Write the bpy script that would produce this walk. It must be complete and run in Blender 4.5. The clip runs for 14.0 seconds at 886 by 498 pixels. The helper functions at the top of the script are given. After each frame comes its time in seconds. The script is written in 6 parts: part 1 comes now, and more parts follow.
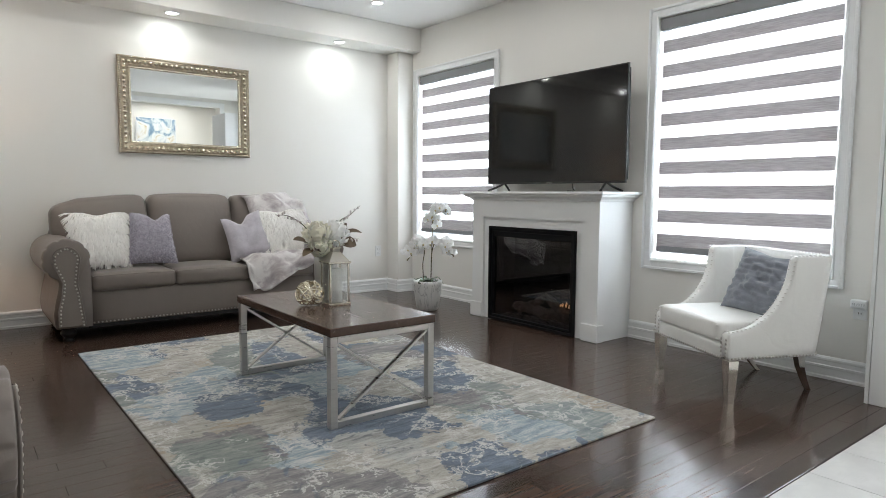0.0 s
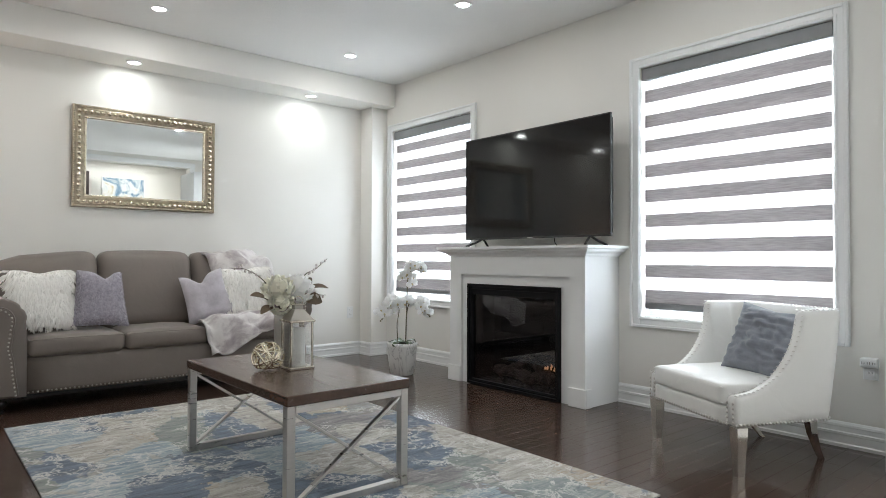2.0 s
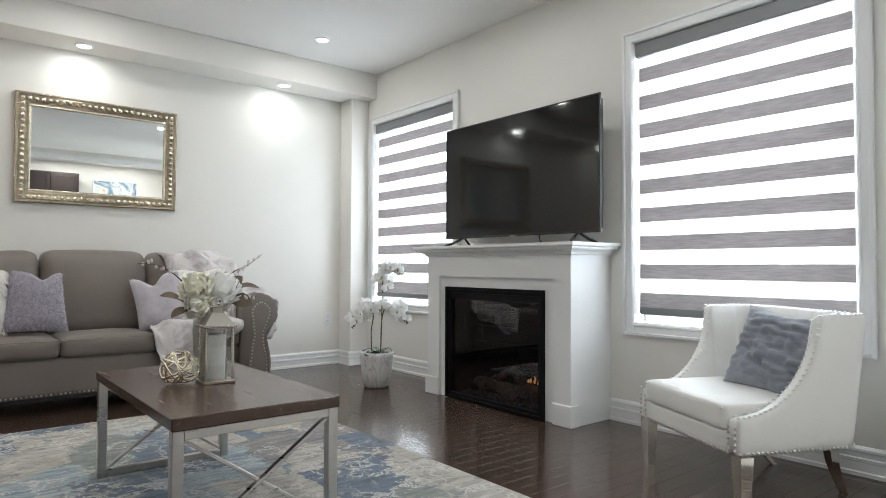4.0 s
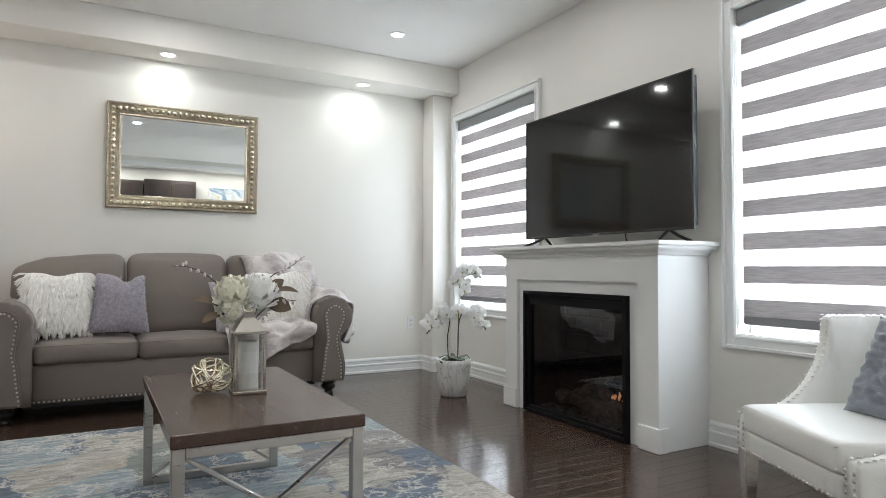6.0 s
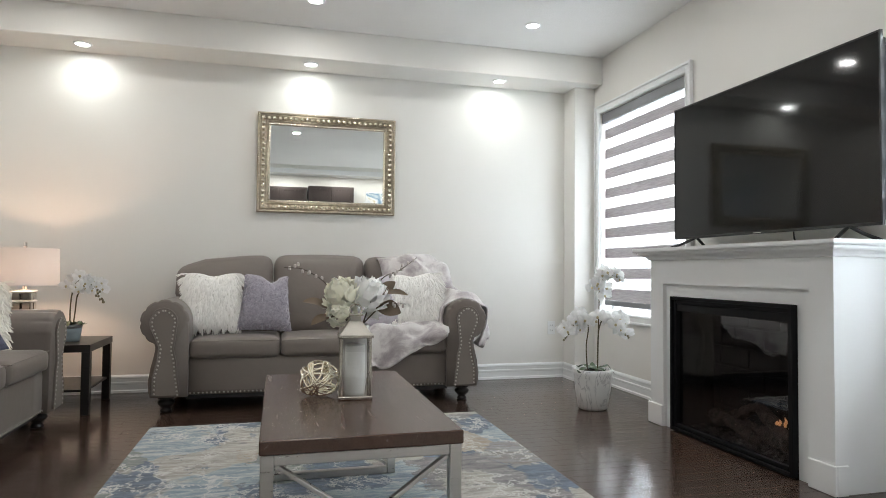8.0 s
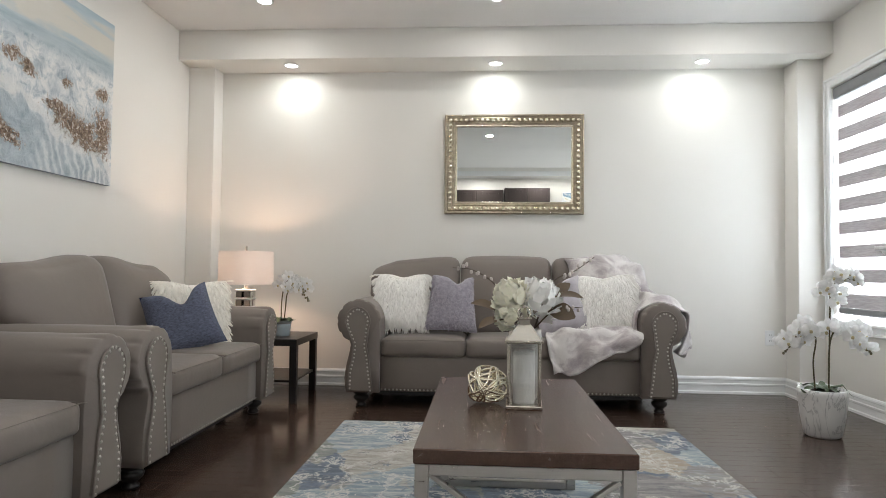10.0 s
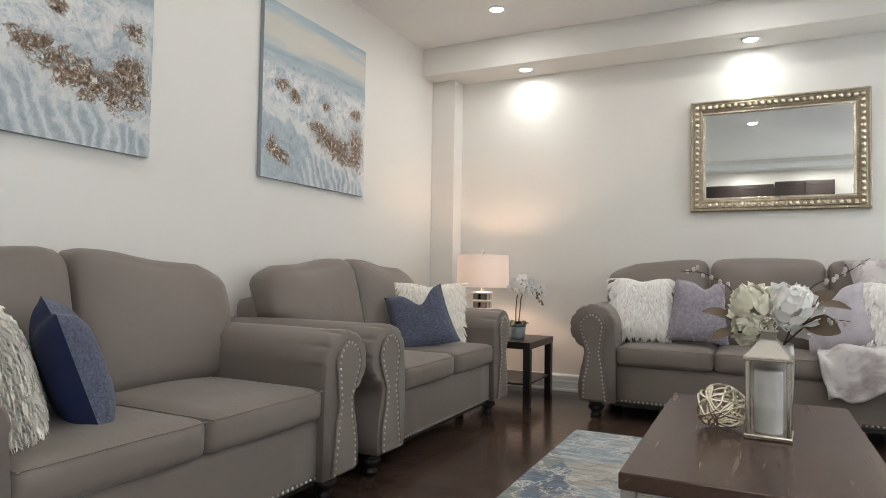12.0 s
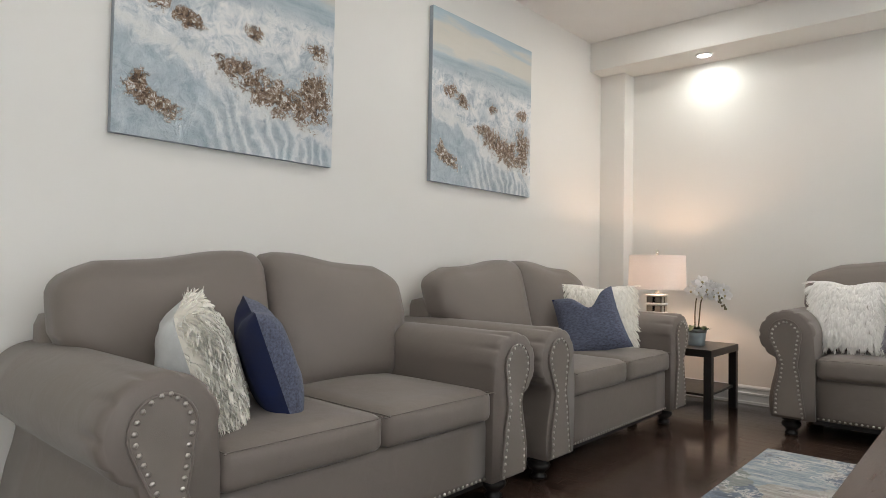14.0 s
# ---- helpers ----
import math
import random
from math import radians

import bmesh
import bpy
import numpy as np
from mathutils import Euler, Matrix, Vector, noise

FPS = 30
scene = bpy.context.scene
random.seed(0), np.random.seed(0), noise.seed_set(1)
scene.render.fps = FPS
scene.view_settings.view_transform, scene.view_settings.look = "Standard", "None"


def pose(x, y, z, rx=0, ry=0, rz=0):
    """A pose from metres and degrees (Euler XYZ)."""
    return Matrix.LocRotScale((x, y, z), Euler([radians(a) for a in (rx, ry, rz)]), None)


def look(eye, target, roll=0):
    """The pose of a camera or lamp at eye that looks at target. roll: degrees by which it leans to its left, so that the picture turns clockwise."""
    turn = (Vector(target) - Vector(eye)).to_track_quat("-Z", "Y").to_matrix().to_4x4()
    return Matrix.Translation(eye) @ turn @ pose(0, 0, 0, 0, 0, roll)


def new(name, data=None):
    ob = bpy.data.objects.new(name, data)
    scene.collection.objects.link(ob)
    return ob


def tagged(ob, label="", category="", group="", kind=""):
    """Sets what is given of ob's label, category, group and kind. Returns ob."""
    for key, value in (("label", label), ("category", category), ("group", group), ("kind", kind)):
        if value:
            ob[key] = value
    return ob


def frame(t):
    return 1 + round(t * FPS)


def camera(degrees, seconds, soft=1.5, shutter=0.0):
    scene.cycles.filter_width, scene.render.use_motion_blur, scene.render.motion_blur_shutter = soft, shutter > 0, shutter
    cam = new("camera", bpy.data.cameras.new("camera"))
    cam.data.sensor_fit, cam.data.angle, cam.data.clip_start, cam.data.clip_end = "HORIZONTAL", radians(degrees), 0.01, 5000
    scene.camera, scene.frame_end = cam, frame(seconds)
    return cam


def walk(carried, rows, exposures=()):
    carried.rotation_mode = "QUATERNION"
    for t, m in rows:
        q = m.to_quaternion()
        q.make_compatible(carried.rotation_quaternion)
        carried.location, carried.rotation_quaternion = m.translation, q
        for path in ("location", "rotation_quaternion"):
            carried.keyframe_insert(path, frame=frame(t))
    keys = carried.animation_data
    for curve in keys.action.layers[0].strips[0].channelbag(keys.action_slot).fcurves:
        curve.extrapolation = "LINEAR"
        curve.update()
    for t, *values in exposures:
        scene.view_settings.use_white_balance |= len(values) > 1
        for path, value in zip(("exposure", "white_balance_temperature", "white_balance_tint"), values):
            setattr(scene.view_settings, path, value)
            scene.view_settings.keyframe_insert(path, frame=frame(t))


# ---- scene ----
cam = camera(70.2, 14.0, soft=0.6)
PATH = [
    (0, (0.912, 0.152, 1.059), (2.144, 1.718, 0.886), 0.4),
    (0.5, (0.949, 0.187, 1.055), (2.183, 1.757, 0.945), 0.2),
    (1, (1.008, 0.25, 1.034), (2.255, 1.812, 0.973), 0.2),
    (1.5, (1.065, 0.333, 0.995), (2.339, 1.874, 0.996), 0.3),
    (2, (1.106, 0.39, 0.992), (2.4, 1.914, 1.023), 0.2),
    (2.5, (1.224, 0.441, 0.974), (2.515, 1.968, 1.022), 0.2),
    (5, (1.839, 0.622, 0.93), (3.003, 2.247, 0.993), 0.3),
    (5.5, (1.924, 0.637, 0.937), (2.987, 2.33, 1.001), 0.3),
    (6, (2.007, 0.673, 0.936), (2.974, 2.423, 1.0), 0.2),
    (6.5, (2.087, 0.716, 0.934), (2.929, 2.529, 1.0), 0.3),
    (7, (2.15, 0.754, 0.936), (2.879, 2.615, 1.003), 0.4),
    (9.5, (2.341, 0.863, 0.94), (2.407, 2.861, 1.007), 0.6),
    (10, (2.377, 0.933, 0.934), (2.251, 2.928, 1.002), 0.6),
    (10.5, (2.428, 1.007, 0.92), (2.095, 2.978, 0.998), 0.6),
    (11, (2.461, 1.042, 0.917), (1.91, 2.963, 0.997), 0.6),
    (11.5, (2.48, 1.049, 0.931), (1.748, 2.909, 1.004), 0.8),
    (12, (2.487, 1.063, 0.932), (1.6, 2.854, 1.002), 0.9),
    (12.5, (2.48, 1.073, 0.926), (1.464, 2.794, 0.997), 0.8),
    (13, (2.468, 1.075, 0.934), (1.336, 2.722, 1.001), 0.8),
    (13.5, (2.46, 1.072, 0.937), (1.228, 2.646, 1.003), 0.8),
    (14, (2.47, 1.078, 0.943), (1.149, 2.578, 1.003), 1.0),
]
walk(cam, [(t, look(eye, target, roll)) for t, eye, target, roll in PATH],
     exposures=((0, -0.25, 6280, 9), (7, -0.25, 6320, 9), (9.5, -0.25, 6420, 10), (14, -0.24, 6520, 11)))

# ---------- world and light ----------
world = bpy.data.worlds.new("sky")
scene.world = world
world.use_nodes = True
wn = world.node_tree
sky = wn.nodes.new("ShaderNodeTexSky")
sky.sky_type = "NISHITA"
sky.sun_disc = False
sky.sun_elevation = radians(38)
sky.sun_rotation = radians(75)
wn.links.new(sky.outputs[0], wn.nodes["Background"].inputs[0])
wn.nodes["Background"].inputs[1].default_value = 0.15


def lamp(name, kind, m, energy, color=(1, 1, 1), **values):
    data = bpy.data.lights.new(name, kind)
    data.energy, data.color = energy, color
    if kind == "AREA":
        data.shape, data.size, data.size_y = values["shape"], values["size"], values.get("size_y", values["size"])
    if kind == "SUN":
        data.angle = values["angle"]
    if kind == "POINT":
        data.shadow_soft_size = values["size"]
    ob = new(name, data)
    ob.matrix_world = m
    return ob


lamp("sun", "SUN", look((12, 3, 9), (4, 3.5, 0)), 0.8, (1, 0.95, 0.88), angle=radians(12))

X1, Y1, ZC = 4.92, 6.0, 2.782         # window wall, sofa wall, ceiling
SOF_Y, SOF_Z = 5.65, 2.55            # bulkhead face and underside
WIN = [(1.612, 2.796), (4.495, 5.68)]  # window openings along y
WZ0, WZ1 = 0.605, 2.30
for w0, w1 in WIN:
    lamp("window_daylight", "AREA", look((X1 + 0.30, (w0 + w1) / 2, (WZ0 + WZ1) / 2), (0, (w0 + w1) / 2, (WZ0 + WZ1) / 2)), 150, (0.88, 0.95, 1.0),
         shape="RECTANGLE", size=w1 - w0, size_y=WZ1 - WZ0)
CWX, CWY, CEX, CEY = 0.214, 5.835, 4.728, 5.79   # corner columns: inner sides and fronts
FILL_DOOR = (-0.7, 0.55, -0.075)           # unseen kitchen door added for fill light: from, to and middle along y
CEIL_POTS = [(x, y) for y in (5.14, 3.66, 2.18) for x in (0.86, 2.46, 4.06)]
SOF_POTS = [(x, 5.80) for x in (0.85, 2.464, 4.035)]
BACK_POTS = [(2.3, -1.9), (3.5, -1.9), (4.6, -1.9)]
for x, y in CEIL_POTS:
    lamp("pot_glow", "AREA", look((x, y, ZC - 0.012), (x, y, 0), 0), 5.2, (1, 0.97, 0.92), shape="DISK", size=0.09)
for x, y in SOF_POTS:
    lamp("pot_glow", "AREA", look((x, y, SOF_Z - 0.012), (x, y, 0), 0), 2.4, (0.97, 1.0, 0.95), shape="DISK", size=0.09)
for x, y in BACK_POTS:
    lamp("pot_glow", "AREA", look((x, y, ZC - 0.012), (x, y, 0), 0), 20, (1, 0.97, 0.92), shape="DISK", size=0.09)
# Fill lamp from the kitchen side, behind a door added out of view.
lamp("kitchen_fill", "AREA", look((6.0, FILL_DOOR[2], 1.05), (0, FILL_DOOR[2], 0.9)), 66, (0.92, 0.97, 1.0), shape="RECTANGLE", size=FILL_DOOR[1] - FILL_DOOR[0], size_y=2.0)
lamp("bulb", "POINT", pose(0.63, 5.5, 0.93), 11, (1, 0.66, 0.45), size=0.03)


# ---------- materials ----------
def nodes_of(name):
    m = bpy.data.materials.new(name)
    m.use_nodes = True
    nt = m.node_tree
    return m, nt, nt.nodes["Principled BSDF"]


def add(nt, kind, **values):
    n = nt.nodes.new(kind)
    for k, v in values.items():
        n.inputs[k].default_value = v
    return n


def ramp(nt, fac, stops, interp="LINEAR"):
    n = nt.nodes.new("ShaderNodeValToRGB")
    n.color_ramp.interpolation = interp
    el = n.color_ramp.elements
    while len(el) < len(stops):
        el.new(0.5)
    for e, (p, c) in zip(el, stops):
        e.position, e.color = p, (*c, 1)
    nt.links.new(fac, n.inputs[0])
    return n.outputs[0]


def mixc(nt, fac, a, b, mode="MIX"):
    n = nt.nodes.new("ShaderNodeMix")
    n.data_type, n.blend_type = "RGBA", mode
    for v, s in ((fac, n.inputs[0]), (a, n.inputs[6]), (b, n.inputs[7])):
        if isinstance(v, (int, float)):
            s.default_value = v
        elif isinstance(v, tuple):
            s.default_value = (*v, 1)
        else:
            nt.links.new(v, s)
    return n.outputs[2]


def coords(nt, scale=(1, 1, 1), kind="Object"):
    c = nt.nodes.new("ShaderNodeTexCoord")
    mp = nt.nodes.new("ShaderNodeMapping")
    mp.inputs["Scale"].default_value = scale
    nt.links.new(c.outputs[kind], mp.inputs[0])
    return mp.outputs[0]


def noise_tex(nt, vec, scale, detail=4, rough=0.55, dist=0.0):
    n = add(nt, "ShaderNodeTexNoise", Scale=scale, Detail=detail, Roughness=rough, Distortion=dist)
    nt.links.new(vec, n.inputs["Vector"])
    return n.outputs[0]


def bump_in(nt, bsdf, height, strength, distance):
    b = add(nt, "ShaderNodeBump", Strength=strength, Distance=distance)
    nt.links.new(height, b.inputs["Height"])
    nt.links.new(b.outputs[0], bsdf.inputs["Normal"])


def plain(name, base, rough=0.5, metal=0.0, var=0.12, scale=5, fine=180, bump=0.15, dist=0.001, sheen=0.0, coat=0.0, stretch=(1, 1, 1), wrinkle=0.0):
    m, nt, b = nodes_of(name)
    v = coords(nt, stretch)
    big, small = noise_tex(nt, v, scale), noise_tex(nt, v, fine, 3)
    lo, hi = tuple(c * (1 - var) for c in base), tuple(min(1, c * (1 + var)) for c in base)
    col = ramp(nt, big, [(0.3, lo), (0.7, hi)])
    col = mixc(nt, 0.25, col, ramp(nt, small, [(0.3, lo), (0.7, hi)]))
    nt.links.new(col, b.inputs["Base Color"])
    r = ramp(nt, big, [(0.3, (max(0.02, rough * 0.88),) * 3), (0.7, (min(1, rough * 1.12),) * 3)])
    nt.links.new(r, b.inputs["Roughness"])
    b.inputs["Metallic"].default_value = metal
    b.inputs["Sheen Weight"].default_value = sheen
    b.inputs["Coat Weight"].default_value = coat
    b.inputs["Coat Roughness"].default_value = 0.12
    if wrinkle:
        crease = noise_tex(nt, v, 9, 3, 0.5, 1.5)
        b2 = add(nt, "ShaderNodeBump", Strength=0.5, Distance=wrinkle)
        nt.links.new(crease, b2.inputs["Height"])
        b1 = add(nt, "ShaderNodeBump", Strength=bump, Distance=dist)
        nt.links.new(small, b1.inputs["Height"])
        nt.links.new(b2.outputs[0], b1.inputs["Normal"])
        nt.links.new(b1.outputs[0], b.inputs["Normal"])
    elif bump:
        bump_in(nt, b, small, bump, dist)
    return m


WALL = plain("wall_paint", (0.80, 0.785, 0.745), 0.6, var=0.012, scale=1.2, fine=260, bump=0.06)
CEIL = plain("ceiling_stipple", (0.82, 0.81, 0.79), 0.9, var=0.02, scale=2, fine=75, bump=0.55, dist=0.004)
TRIM = plain("trim_white", (0.82, 0.83, 0.83), 0.32, var=0.015, scale=3, fine=120, bump=0.03)
FIREW = plain("mantel_white", (0.82, 0.83, 0.83), 0.45, var=0.015, scale=3, fine=90, bump=0.03)
LEATHER = plain("taupe_upholstery", (0.180, 0.151, 0.131), 0.55, var=0.07, scale=3.5, fine=420, bump=0.25, dist=0.0008, sheen=0.15, wrinkle=0.0035)
LEATHER_P = plain("taupe_panel", (0.200, 0.171, 0.148), 0.5, var=0.07, scale=6, fine=420, bump=0.25, dist=0.0008, sheen=0.1)
NAIL = plain("nail_nickel", (0.52, 0.49, 0.45), 0.32, 1.0, var=0.05, scale=30, bump=0)
BLACKWOOD = plain("black_wood", (0.012, 0.011, 0.011), 0.35, var=0.2, scale=14, fine=90, bump=0.08, stretch=(1, 8, 8))
STEEL = plain("brushed_steel", (0.60, 0.58, 0.56), 0.3, 1.0, var=0.06, scale=9, fine=260, bump=0.12, stretch=(1, 1, 12))
CHROME = plain("polished_chrome", (0.75, 0.72, 0.68), 0.08, 1.0, var=0.03, scale=7, bump=0)
WHITELEATHER = plain("white_leather", (0.84, 0.84, 0.82), 0.36, var=0.02, scale=4, fine=300, bump=0.18, wrinkle=0.004)
BLACK = plain("black_plastic", (0.012, 0.012, 0.013), 0.35, var=0.1, scale=20, bump=0.05)
BLACKMETAL = plain("black_metal", (0.005, 0.005, 0.006), 0.5, 0.0, var=0.15, scale=12, bump=0.08)
BLACKMETAL.node_tree.nodes["Principled BSDF"].inputs["Specular IOR Level"].default_value = 0.18
GREYFAB = plain("slate_pillow", (0.25, 0.27, 0.315), 0.85, var=0.18, scale=9, fine=150, bump=0.5, dist=0.003, sheen=0.4)
BLUEFAB = plain("blue_tweed", (0.088, 0.10, 0.15), 0.9, var=0.65, scale=130, fine=320, bump=0.5, dist=0.002, sheen=0.08, stretch=(0.5, 1, 1))
NAVY = plain("navy_velvet", (0.004, 0.011, 0.055), 0.85, var=0.35, scale=8, fine=200, bump=0.2)
LILAC = plain("lilac_plush", (0.36, 0.335, 0.385), 0.95, var=0.28, scale=45, fine=160, bump=0.8, dist=0.006, sheen=0.5)
LILACSATIN = plain("lilac_satin", (0.47, 0.445, 0.485), 0.5, var=0.22, scale=12, fine=120, bump=0.3, dist=0.003, sheen=0.4)
SATIN = plain("white_satin", (0.68, 0.70, 0.70), 0.45, var=0.08, scale=15, fine=60, bump=0.4, dist=0.004)
CASSETTE = plain("blind_cassette", (0.22, 0.225, 0.235), 0.5, var=0.04, scale=10, bump=0.05)


def screen_material():
    m, nt, b = nodes_of("dark_screen")
    b.inputs["Base Color"].default_value = (0.006, 0.006, 0.007, 1)
    b.inputs["Roughness"].default_value = 0.07
    b.inputs["Specular IOR Level"].default_value = 0.45
    v = coords(nt)
    n = noise_tex(nt, v, 3)
    nt.links.new(ramp(nt, n, [(0.3, (0.05,) * 3), (0.8, (0.10,) * 3)]), b.inputs["Roughness"])
    return m


def glass_material(name, rough=0.0, tint=(1, 1, 1), face_on=0.05):
    """A thin pane: mostly see-through, with a glossy face."""
    m, nt, b = nodes_of(name)
    out = nt.nodes["Material Output"]
    tr, gl = add(nt, "ShaderNodeBsdfTransparent"), add(nt, "ShaderNodeBsdfGlossy", Roughness=rough)
    tr.inputs[0].default_value = (*tint, 1)
    lw = add(nt, "ShaderNodeLayerWeight", Blend=0.5)
    mx = nt.nodes.new("ShaderNodeMixShader")
    nt.links.new(ramp(nt, lw.outputs["Facing"], [(0.0, (face_on,) * 3), (0.55, (face_on * 1.6,) * 3), (0.8, (0.25,) * 3), (1.0, (0.9,) * 3)]), mx.inputs[0])
    nt.links.new(tr.outputs[0], mx.inputs[1])
    nt.links.new(gl.outputs[0], mx.inputs[2])
    nt.links.new(mx.outputs[0], out.inputs[0])
    return m


def mirror_material():
    m, nt, b = nodes_of("mirror_silver")
    b.inputs["Base Color"].default_value = (0.86, 0.88, 0.87, 1)
    b.inputs["Metallic"].default_value = 1
    b.inputs["Roughness"].default_value = 0.01
    return m


def fabric_blind(name, color, clear, through_weight, weave=(1, 3, 60)):
    m, nt, b = nodes_of(name)
    out = nt.nodes["Material Output"]
    v = coords(nt, weave)
    n = noise_tex(nt, v, 6, 5)
    col = ramp(nt, n, [(0.3, tuple(c * 0.82 for c in color)), (0.7, tuple(min(1, c * 1.15) for c in color))])
    df, tl, tr = add(nt, "ShaderNodeBsdfDiffuse"), add(nt, "ShaderNodeBsdfTranslucent"), add(nt, "ShaderNodeBsdfTransparent")
    nt.links.new(col, df.inputs[0])
    nt.links.new(col, tl.inputs[0])
    m1, m2 = nt.nodes.new("ShaderNodeMixShader"), nt.nodes.new("ShaderNodeMixShader")
    m1.inputs[0].default_value, m2.inputs[0].default_value = through_weight, clear
    nt.links.new(df.outputs[0], m1.inputs[1])
    nt.links.new(tl.outputs[0], m1.inputs[2])
    nt.links.new(m1.outputs[0], m2.inputs[1])
    nt.links.new(tr.outputs[0], m2.inputs[2])
    nt.links.new(m2.outputs[0], out.inputs[0])
    return m


def emit_material(name, color, strength):
    m, nt, b = nodes_of(name)
    b.inputs["Base Color"].default_value = (0.9, 0.9, 0.88, 1)
    b.inputs["Emission Color"].default_value = (*color, 1)
    b.inputs["Emission Strength"].default_value = strength
    m.cycles.emission_sampling = "NONE"
    return m


def plank_material(name, random_out):
    m, nt, b = nodes_of(name)
    v = coords(nt, (1.2, 14, 14), "Object")
    info = nt.nodes.new("ShaderNodeObjectInfo" if random_out == "Random" else "ShaderNodeNewGeometry")
    rnd = info.outputs[random_out]
    off = nt.nodes.new("ShaderNodeVectorMath")
    off.operation = "ADD"
    cmb = nt.nodes.new("ShaderNodeCombineXYZ")
    mul = nt.nodes.new("ShaderNodeMath")
    mul.operation = "MULTIPLY"
    mul.inputs[1].default_value = 37.0
    nt.links.new(rnd, mul.inputs[0])
    nt.links.new(mul.outputs[0], cmb.inputs[0])
    nt.links.new(mul.outputs[0], cmb.inputs[1])
    nt.links.new(v, off.inputs[0])
    nt.links.new(cmb.outputs[0], off.inputs[1])
    grain, fine = noise_tex(nt, off.outputs[0], 3.0, 6, 0.6, 0.6), noise_tex(nt, off.outputs[0], 16, 4)
    c1 = ramp(nt, grain, [(0.25, (0.050, 0.032, 0.0245)), (0.55, (0.083, 0.053, 0.041)), (0.8, (0.118, 0.077, 0.060))])
    tone = ramp(nt, rnd, [(0.0, (0.62, 0.6, 0.58)), (0.6, (1, 1, 1)), (1.0, (1.0, 0.92, 0.86))])
    col = mixc(nt, 1.0, c1, tone, "MULTIPLY")
    nt.links.new(mixc(nt, 0.2, col, ramp(nt, fine, [(0.3, (0.02, 0.012, 0.009)), (0.7, (0.07, 0.043, 0.032))])), b.inputs["Base Color"])
    nt.links.new(ramp(nt, grain, [(0.2, (0.11,) * 3), (0.8, (0.21,) * 3)]), b.inputs["Roughness"])
    b.inputs["Specular IOR Level"].default_value = 0.62
    bump_in(nt, b, fine, 0.05, 0.002)
    return m


def tabletop_material():
    m, nt, b = nodes_of("walnut_veneer")
    v = coords(nt, (12, 1, 12))
    g, f = noise_tex(nt, v, 3, 6, 0.6, 0.5), noise_tex(nt, v, 22, 3)
    col = ramp(nt, g, [(0.25, (0.050, 0.026, 0.018)), (0.75, (0.088, 0.047, 0.033))])
    nt.links.new(mixc(nt, 0.25, col, ramp(nt, f, [(0.3, (0.04, 0.02, 0.014)), (0.7, (0.10, 0.055, 0.038))])), b.inputs["Base Color"])
    nt.links.new(ramp(nt, g, [(0.2, (0.2,) * 3), (0.8, (0.3,) * 3)]), b.inputs["Roughness"])
    bump_in(nt, b, f, 0.04, 0.001)
    return m


